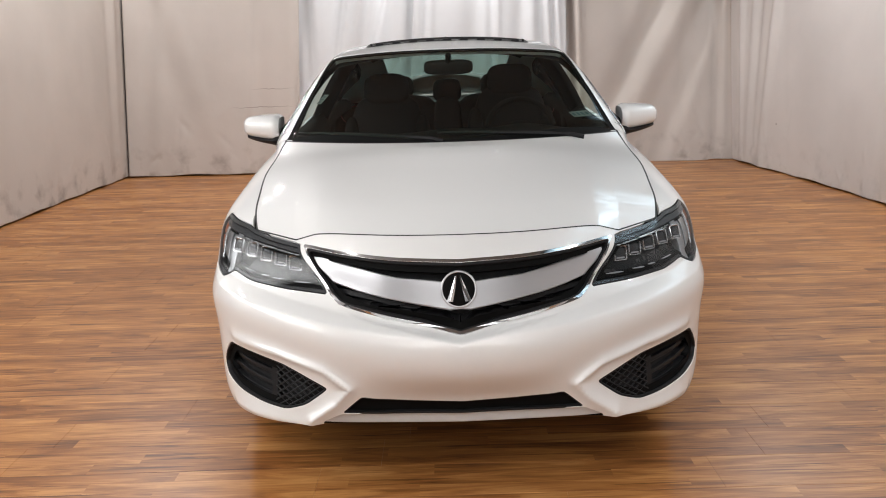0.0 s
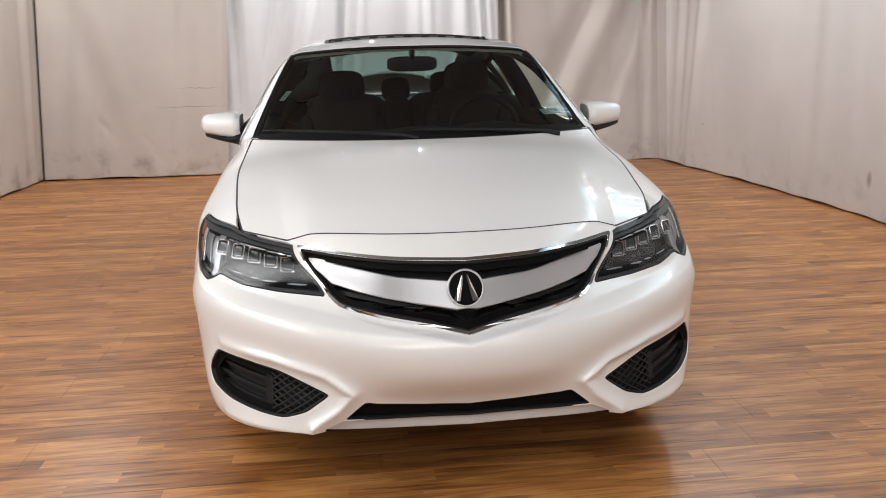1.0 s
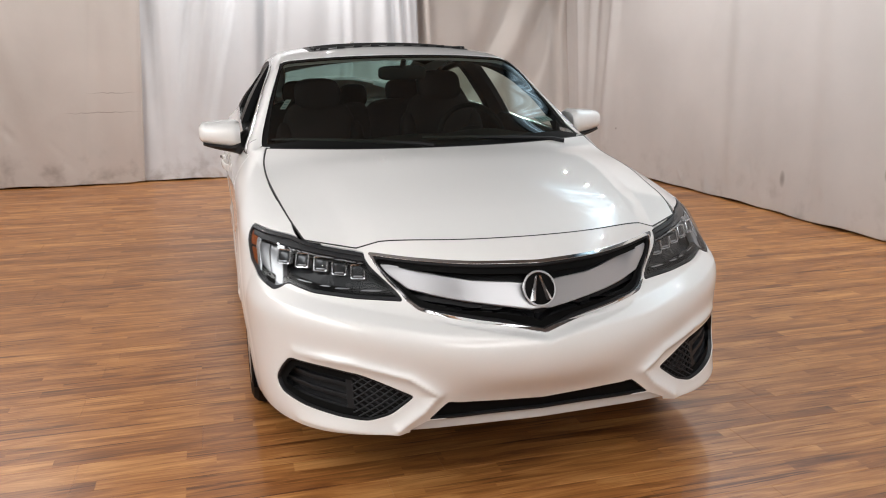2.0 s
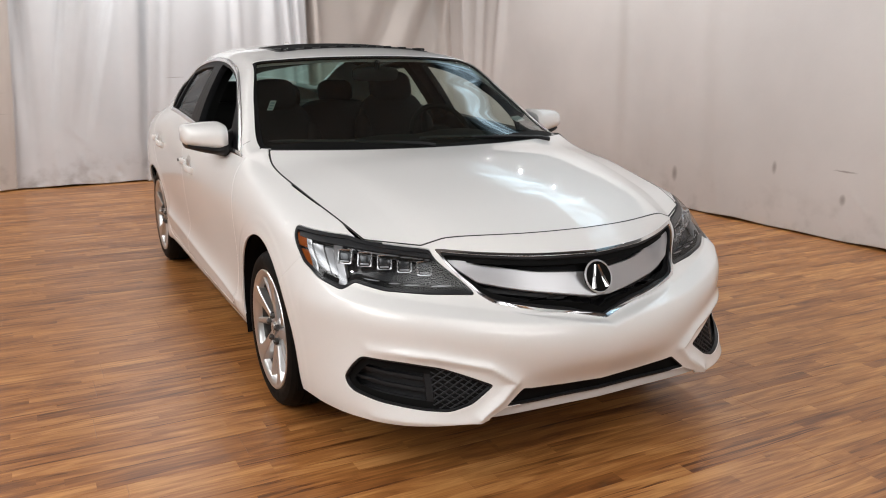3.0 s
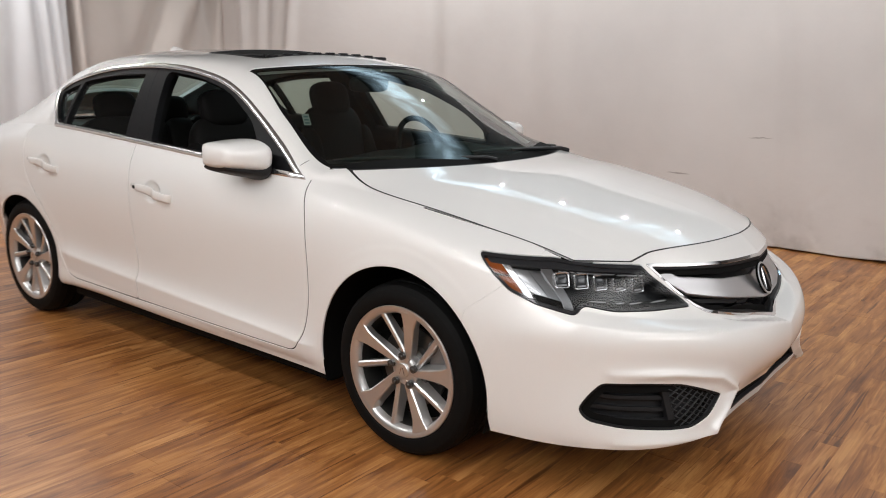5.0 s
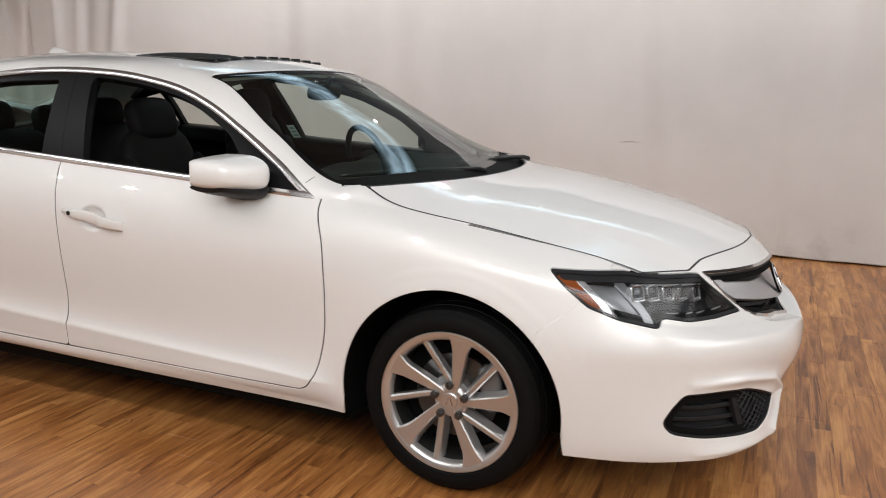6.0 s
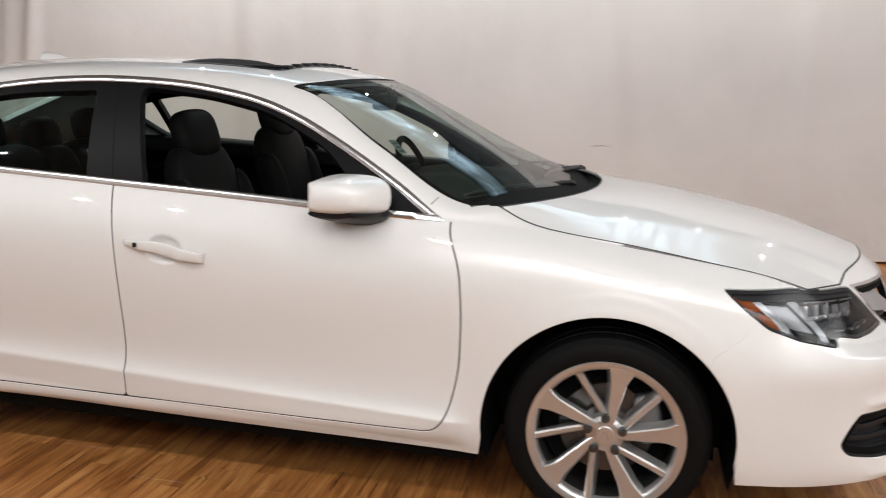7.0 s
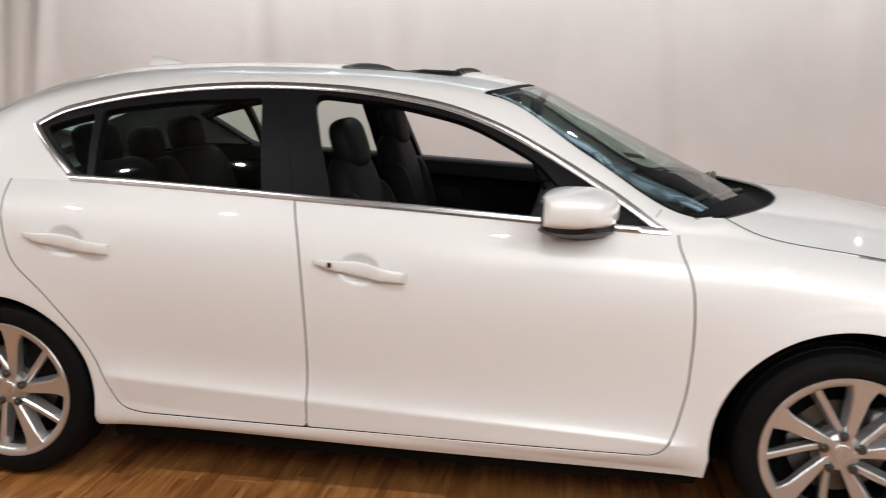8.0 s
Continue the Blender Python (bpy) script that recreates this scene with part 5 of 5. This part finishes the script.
# ---- wheels ----
def wheel(side, y):
    hub = Matrix.Translation((side * .868, y, .3127)) @ (Matrix.Identity(4) if side > 0 else pose(0, 0, 0, 0, 0, 180))
    # local x points out of the car
    w = new("wheel")
    w.parent = car
    w.matrix_basis = hub
    tyre = [(-.190, .222), (-.200, .250), (-.197, .285), (-.180, .303), (-.165, .3095), (-.158, .311), (-.156, .304), (-.150, .304), (-.148, .3118), (-.112, .3127), (-.110, .305), (-.102, .305), (-.100, .3127), (-.062, .3118), (-.060, .304),
            (-.054, .304), (-.052, .311), (-.040, .309), (-.020, .303), (-.004, .288), (.003, .270), (.003, .255), (.0, .243), (-.006, .236), (-.008, .228)]
    part("tyre", lathe(tyre, 96), RUBBER, w, "black low-profile tyre", angle=25)
    rim_profile = [(-.185, .228), (-.180, .218), (-.150, .210), (-.060, .200), (-.030, .204), (-.014, .208), (-.006, .213), (-.003, .220), (.001, .231), (.001, .2345), (-.002, .2368), (-.010, .2345), (-.014, .228)]
    rim = part("rim", lathe(rim_profile[4:], 96), ALLOY, w, "silver ten-spoke alloy rim", angle=35)
    part("rim_barrel", lathe(rim_profile[:5], 64), STEEL, rim, "dark inner rim barrel", angle=35)
    part("wheel_hub", lathe([(-.075, .058), (-.040, .060), (-.033, .056), (-.031, .050), (-.027, .046), (-.025, .040), (-.0235, .030), (-.023, .0)], 48), ALLOY, rim, angle=35)

    def spoke(angle, wide):
        bm = bmesh.new()
        rows = []
        for k in range(13):
            t = k / 12
            # a straight bar from near the hub, where it starts turned back, to the rim
            r0, a0 = (.030, angle - .30) if wide else (.056, angle - .40)
            foot_at, end_at = Vector((r0 * math.cos(a0), r0 * math.sin(a0))), Vector((.218 * math.cos(angle), .218 * math.sin(angle)))
            at, run = foot_at.lerp(end_at, t), (end_at - foot_at).normalized()
            half = (.0105 + .0180 * t) if wide else (.0100 + .0012 * t)
            flare = max(0, t - .72)**1.7 / .115 if wide else max(0, t - .85) * .2
            left, right = half + .010 * flare, half + .018 * flare
            front = -.024 + .021 * t**1.3 - (0 if wide else .007)
            deep = .044 - .014 * t
            bevel = .004 if wide else .005
            prof = [(-right + .002, front - deep), (-right, front - bevel), (-right + bevel, front), (left - bevel, front), (left, front - bevel), (left + .010, front - deep)]
            rows.append([(x, at.x - o * run.y, at.y + o * run.x) for o, x in prof])
        loops_mesh(bm, rows)
        return part("spoke", bm, ALLOY, rim, angle=25)
    for k in range(5):
        # top spoke of the near wheels leans forward
        spoke(radians(80 + 72 * k), True)
        spoke(radians(115 + 72 * k), False)
        a = radians(91 + 72 * k)
        nut = Matrix.Translation((-.013, .054 * math.cos(a), .054 * math.sin(a)))
        part("lug_nut", lathe([(-.012, .0135), (0, .0135), (.001, .010), (-.006, .009), (.004, .008), (.006, .006), (.006, 0)], 12, nut), STEEL, rim)
    part("hub_cap", lathe([(-.03, .027), (-.0175, .027), (-.0160, .0255), (-.0158, .012), (-.0158, 0)], 32), ALLOY, rim)
    for sgn in (-1, 1):
        bm = bmesh.new()
        loops_mesh(bm, [[(-.0158 + dx, sgn * (.003 + .008 * t) + dy, .013 - .026 * t) for dx, dy in ((0, -.0015), (.0015, 0), (0, .0015), (-.0015, 0))] for t in (0, 1)])
        part("cap_mark", bm, CHROME, rim, smooth=False)
    part("brake_disc", lathe([(-.092, .06), (-.092, .142), (-.080, .142), (-.080, .085), (-.060, .08), (-.060, .05)], 64), STEEL, w, "steel brake disc", angle=30)
    bm = pillow((.028, .040, .078), 4.5, (10, 20), pose(-.082, -.125 * (1 if side > 0 else -1) * (1 if y < 1 else -1), .045, 12, 0, 0))
    part("brake_caliper", bm, CALIPER, w, "grey brake caliper")
    part("brake_backing", lathe([(-.105, .0), (-.105, .195), (-.12, .2)], 48), VOID, w)
    return w


for side in (-1, 1):
    for y in (.010, 2.675):
        wheel(side, y)
        # inner liner of the arch
        liner = bmesh.new()
        rows = []
        rad = .348 if y > 1 else .379
        for k in range(25):
            a = radians(-19) + radians(218) * k / 24
            xo = .868 - .10 * min(1, max(0, (y + rad * math.cos(a) - 2.88) / .10))
            rows.append([(side * xo, y + rad * math.cos(a), .313 + rad * math.sin(a)), (side * .52, y + rad * math.cos(a), .313 + rad * math.sin(a)), (side * .52, y, .313)])
        loops_mesh(liner, rows, closed=False)
        # the upright slab is added to block light from the far side
        part("wheel_liner", join(liner, block((side * .52 - .01, y - .35, .125), (side * .52 + .01, y + .35, .33))), VOID, car)

# underbody, made low and wide to block light under the car
part("underbody", join(block((-.51, -.80, .155), (.51, 3.5, .26), .02), block((-.815, .40, .155), (.815, 2.32, .25), .02)), VOID, car)
part("firewall", block((-.76, .42, .25), (.76, .50, .93)), VOID, car)

# ---- interior ----
def seat(x, up):
    s = new("front_seat")
    s.parent = car
    s["label"] = "black leather front seat"
    part("seat_cushion", pillow((.25, .27, .085), 4, m=pose(x, 1.28, .50 + up, 8, 0, 0)), LEATHER, s)
    for d in (-.22, .22):
        part("seat_bolster", pillow((.045, .25, .06), 3, m=pose(x + d, 1.27, .565 + up, 8)), LEATHER, s)
    part("seat_back", pillow((.215, .065, .31), 3.6, m=pose(x, 1.545, .80 + up, -14, 0, 0)), LEATHER, s)
    for d in (-.205, .205):
        part("back_bolster", pillow((.05, .065, .235), 2.8, m=pose(x + d, 1.510, .755 + up, -14)), LEATHER, s)
    part("headrest", pillow((.132, .047, .094), 3.2, m=pose(x, 1.606, 1.132 + up, -17)), LEATHER, s)
    for d in (-.06, .06):
        part("headrest_post", tube([(x + d, 1.60, 1.0 + up), (x + d, 1.605, 1.11 + up)], .006, 8), CHROME, s)


seat(-.36, 0)
seat(.36, .035)
bench = new("rear_bench")
bench.parent = car
bench["label"] = "black leather rear bench"
part("bench_cushion", pillow((.62, .26, .09), 5, m=pose(0, 2.22, .52, 6)), LEATHER, bench)
for x in (-.34, .34):
    part("bench_back", pillow((.29, .085, .285), 4, m=pose(x, 2.49, .775, -18)), LEATHER, bench)
part("armrest", pillow((.10, .07, .265), 4, m=pose(0, 2.46, .775, -18)), LEATHER, bench)
for x in (-.36, 0, .36):
    part("headrest", pillow((.125 if x else .10, .05, .082), 3.2, m=pose(x, 2.585, 1.105 if x else 1.075, -12)), LEATHER, bench)
part("rear_shelf", block((-.62, 2.60, .975), (.62, 3.22, 1.0), .01), PARCEL, car)
bm = bmesh.new()
rows = []
for k in range(33):
    x = -.74 + 1.48 * k / 32
    hump = .035 * math.exp(-((x - .36) / .17)**2) + .02 * math.exp(-(x / .16)**2)
    rows.append([(x, .36, .90), (x, .50, .955 + .3 * hump), (x, .72, .955 + hump), (x, .90, .935 + hump), (x, .955, .90), (x, .965, .80), (x, .90, .60), (x, .50, .50)])
loops_mesh(bm, rows)
part("dashboard", bm, TRIM, car, "dark soft-touch dashboard", angle=50)
steer = pose(.36, .93, .932, 66, 0, 0)
wheel_rim = part("steering_wheel", tube([steer @ Vector((.172 * math.cos(a), .172 * math.sin(a), 0)) for a in (math.tau * k / 36 for k in range(37))], .0145, 10), LEATHER, car, "black leather steering wheel")
part("steering_hub", pillow((.07, .055, .025), 3, m=steer), TRIM, wheel_rim)
for a in (0, 180, 270):
    part("steering_spoke", tube([steer @ Vector((.05 * math.cos(radians(a)), .05 * math.sin(radians(a)), 0)), steer @ Vector((.17 * math.cos(radians(a)), .17 * math.sin(radians(a)), 0))], .012, 8), TRIM, wheel_rim)
part("console", pillow((.11, .42, .11), 5, m=pose(0, 1.25, .53)), TRIM, car)
rv = part("inside_mirror", pillow((.125, .022, .036), 4, m=pose(0, .965, 1.262, 8, 0, 0)), BLACK, car, "black interior mirror")
part("mirror_stem", tube([(0, .95, 1.285), (0, .93, 1.325)], .014, 8), BLACK, rv)
card = keep(band, np.maximum(np.maximum(.50 - band.data[:, 1], band.data[:, 1] - 2.62), np.maximum(.30 - band.data[:, 2], band.data[:, 6] - 5.0)))
card = moved(card, -.075)
for side in (-1, 1):
    panel("door_card", card, TRIM, car, 0, sides=side)
    bm = bmesh.new()
    e = spline(LINES[-1], S_KNOTS, np.linspace(S_KNOTS[9], S_KNOTS[13], 40))
    loops_mesh(bm, [[(side * (q[0] - .008), q[1], q[2] + .010), (side * (q[0] - .05), q[1], q[2] + .014), (side * (q[0] - .085), q[1], q[2] - .01), (side * (q[0] - .09), q[1], q[2] - .06), (side * (q[0] - .012), q[1], q[2] - .03)] for q in e])
    part("door_capping", bm, TRIM, car, angle=50)
    bm = bmesh.new()
    loops_mesh(bm, [[(side * (x - .02), y0, z), (side * (x - .02), y0 + .11, z), (side * (x - .075), y0 + .11, z), (side * (x - .075), y0, z)] for x, y0, z in ((.80, 1.60, .95), (.74, 1.64, 1.08), (.66, 1.68, 1.22), (.58, 1.71, 1.33))])
    part("inner_pillar", bm, TRIM, car, smooth=False)

# stickers inside the windshield
def on_screen(x, y):
    k = np.argmin((topside.data[:, 0] - abs(x))**2 + (topside.data[:, 1] - y)**2)
    d = topside.data[k]
    n = Vector((math.copysign(1, x) * d[3] if abs(x) > 0 else 0, d[4], d[5]))
    return Vector((x, d[1], d[2])) - .011 * n, n


for x, y, wd, ht, bars in ((-.615, .722, .028, .075, 3), (.605, .545, .12, .045, 4)):
    p, n = on_screen(x, y)
    q = n.to_track_quat("Z", "Y").to_matrix().to_4x4()
    if x > 0:
        q = q @ pose(0, 0, 0, 0, 0, 0)
    at = Matrix.Translation(p) @ q
    st = part("sticker", block((-wd / 2, -ht / 2, -.0006), (wd / 2, ht / 2, .0006), 0, at), PAPER, screen, "pale inspection sticker", smooth=False)
    for k in range(bars):
        if ht > wd:
            a, b = (-wd * .32, -ht * .38 + k * ht * .28, .0006), (wd * .32, -ht * .38 + k * ht * .28 + ht * .12, .0012)
        else:
            a, b = (-wd * .42 + k * wd * .23, -ht * .25, .0006), (-wd * .42 + k * wd * .23 + wd * .13, ht * .25, .0012)
        part("sticker_bar", block(a, b, 0, at), INK, st, smooth=False)


# ---- floor boards ----
WOOD = material("laminate_boards", (0.36, 0.19, 0.09), 0.33, spec=0.5)


def wood_nodes(m):
    pos, sep = node(m, "ShaderNodeNewGeometry"), node(m, "ShaderNodeSeparateXYZ")
    link(m, pos.outputs["Position"], sep.inputs[0])

    def calc(op, a, b=0.0):
        c = node(m, "ShaderNodeMath")
        c.operation = op
        for k, v in enumerate((a, b)):
            if isinstance(v, (int, float)):
                c.inputs[k].default_value = v
            else:
                link(m, v, c.inputs[k])
        return c.outputs[0]
    strip = calc("FLOOR", calc("DIVIDE", sep.outputs["Y"], STRIP))
    shift = node(m, "ShaderNodeTexWhiteNoise")
    shift.noise_dimensions = "1D"
    link(m, strip, shift.inputs["W"])
    along = calc("ADD", sep.outputs["X"], calc("MULTIPLY", shift.outputs["Value"], 3.0))
    cell = calc("FLOOR", calc("DIVIDE", along, .85))
    pair = node(m, "ShaderNodeCombineXYZ")
    link(m, strip, pair.inputs[0])
    link(m, cell, pair.inputs[1])
    tone = node(m, "ShaderNodeTexWhiteNoise")
    tone.noise_dimensions = "3D"
    link(m, pair.outputs[0], tone.inputs["Vector"])
    # grain runs along the boards and differs from strip to strip
    gv = node(m, "ShaderNodeCombineXYZ")
    link(m, calc("MULTIPLY", along, 2.3), gv.inputs[0])
    link(m, calc("MULTIPLY", sep.outputs["Y"], 20.0), gv.inputs[1])
    link(m, calc("MULTIPLY", tone.outputs["Value"], 50.0), gv.inputs[2])
    grain = node(m, "ShaderNodeTexNoise", Scale=1.0, Detail=8.0, Roughness=0.6, Distortion=1.2)
    link(m, gv.outputs[0], grain.inputs["Vector"])
    gv2 = node(m, "ShaderNodeCombineXYZ")
    link(m, calc("MULTIPLY", along, 5.0), gv2.inputs[0])
    link(m, calc("MULTIPLY", sep.outputs["Y"], 190.0), gv2.inputs[1])
    link(m, calc("MULTIPLY", tone.outputs["Value"], 50.0), gv2.inputs[2])
    fine = node(m, "ShaderNodeTexNoise", Scale=1.0, Detail=4.0)
    link(m, gv2.outputs[0], fine.inputs["Vector"])
    mixv = calc("ADD", calc("ADD", calc("MULTIPLY", tone.outputs["Value"], .10), .108), calc("ADD", calc("MULTIPLY", grain.outputs["Fac"], .46), calc("ADD", calc("MULTIPLY", fine.outputs["Fac"], .14), calc("MULTIPLY", noise_on(m, 2.6, 8.0, (1.0, 3.2, 1.0)), .20))))
    # thin dark cracks in the grain
    gv3 = node(m, "ShaderNodeCombineXYZ")
    link(m, calc("MULTIPLY", along, 1.5), gv3.inputs[0])
    link(m, calc("MULTIPLY", sep.outputs["Y"], 46.0), gv3.inputs[1])
    link(m, calc("MULTIPLY", tone.outputs["Value"], 31.0), gv3.inputs[2])
    crack = node(m, "ShaderNodeTexNoise", Scale=1.0, Detail=5.0, Roughness=0.55, Distortion=0.8)
    link(m, gv3.outputs[0], crack.inputs["Vector"])
    split = node(m, "ShaderNodeMapRange")
    for key, value in (("From Min", .59), ("From Max", .70), ("To Min", 0.0), ("To Max", .19)):
        split.inputs[key].default_value = value
    link(m, crack.outputs["Fac"], split.inputs["Value"])
    mixv = calc("SUBTRACT", mixv, split.outputs["Result"])
    col = ramp(m, mixv, [(0.40, (0.110, 0.036, 0.010)), (0.49, (0.238, 0.087, 0.024)), (0.565, (0.37, 0.150, 0.042)), (0.67, (0.575, 0.280, 0.094))])
    edge = calc("ABSOLUTE", calc("SUBTRACT", calc("FRACT", calc("DIVIDE", sep.outputs["Y"], STRIP)), .5))
    line = node(m, "ShaderNodeMapRange")
    line.inputs["From Min"].default_value, line.inputs["From Max"].default_value, line.inputs["To Min"].default_value, line.inputs["To Max"].default_value = .455, .5, 1.0, 1.16
    link(m, edge, line.inputs["Value"])
    mul = node(m, "ShaderNodeMix")
    mul.data_type, mul.blend_type = "RGBA", "MULTIPLY"
    mul.inputs[0].default_value = 1.0
    link(m, col, mul.inputs[6])
    link(m, line.outputs["Result"], mul.inputs[7])
    link(m, mul.outputs[2], base(m))
    rough_by(m, noise_on(m, 2.5, 6.0, space="Object"), .26, .44)
    bump(m, calc("ADD", grain.outputs["Fac"], calc("MULTIPLY", line.outputs["Result"], .6)), .10, .002)


STRIP, WIDE, LONG = .066, .198, 1.28
wood_nodes(WOOD)
floor = tagged(new("floor", bpy.data.meshes.new("floor")), "honey brown laminate floor in narrow strips", "floor", kind="structure")
bm = block((-4.2, -7.1, -.10), (4.2, 6.85, -.012))
bm.to_mesh(floor.data)
bm.free()
floor.data.materials.append(FLOORDARK)


def board_mesh(length):
    bm = bmesh.new()
    g, e, t = .0002, .0006, .012
    lo, hi = (g, g), (length - g, WIDE - g)
    rows = [[(lo[0] + d, lo[1] + d, z), (hi[0] - d, lo[1] + d, z), (hi[0] - d, hi[1] - d, z), (lo[0] + d, hi[1] - d, z)] for d, z in ((0, -t), (0, -e), (e, 0))]
    loops_mesh(bm, rows)
    me = bpy.data.meshes.new("board")
    bm.to_mesh(me)
    bm.free()
    me.materials.append(WOOD)
    return me


whole, far_v, far_f, near = board_mesh(LONG), [], [], 0
rnd = random.Random(4)
for row in range(-36, 35):
    y = row * WIDE
    x = -4.2 - rnd.uniform(0, LONG)
    while x < 4.2:
        if -4.0 < y < 5.2 and -4.2 < x < 2.9 and near < 300 and not (-.7 < x < -.2 and .4 < y < 3.0):
            ob = new("board", whole)
            ob.location, ob.parent = (x, y, 0), floor
            near += 1
        else:
            k = len(far_v)
            far_v += [(min(4.19, max(-4.19, v.co.x + x)), v.co.y + y, v.co.z) for v in whole.vertices]
            far_f += [tuple(k + i for i in p.vertices) for p in whole.polygons]
        x += LONG
far = bpy.data.meshes.new("far_boards")
far.from_pydata(far_v, [], far_f)
far.materials.append(WOOD)
ob = tagged(new("far_boards", far), kind="stuff")
ob.parent = floor
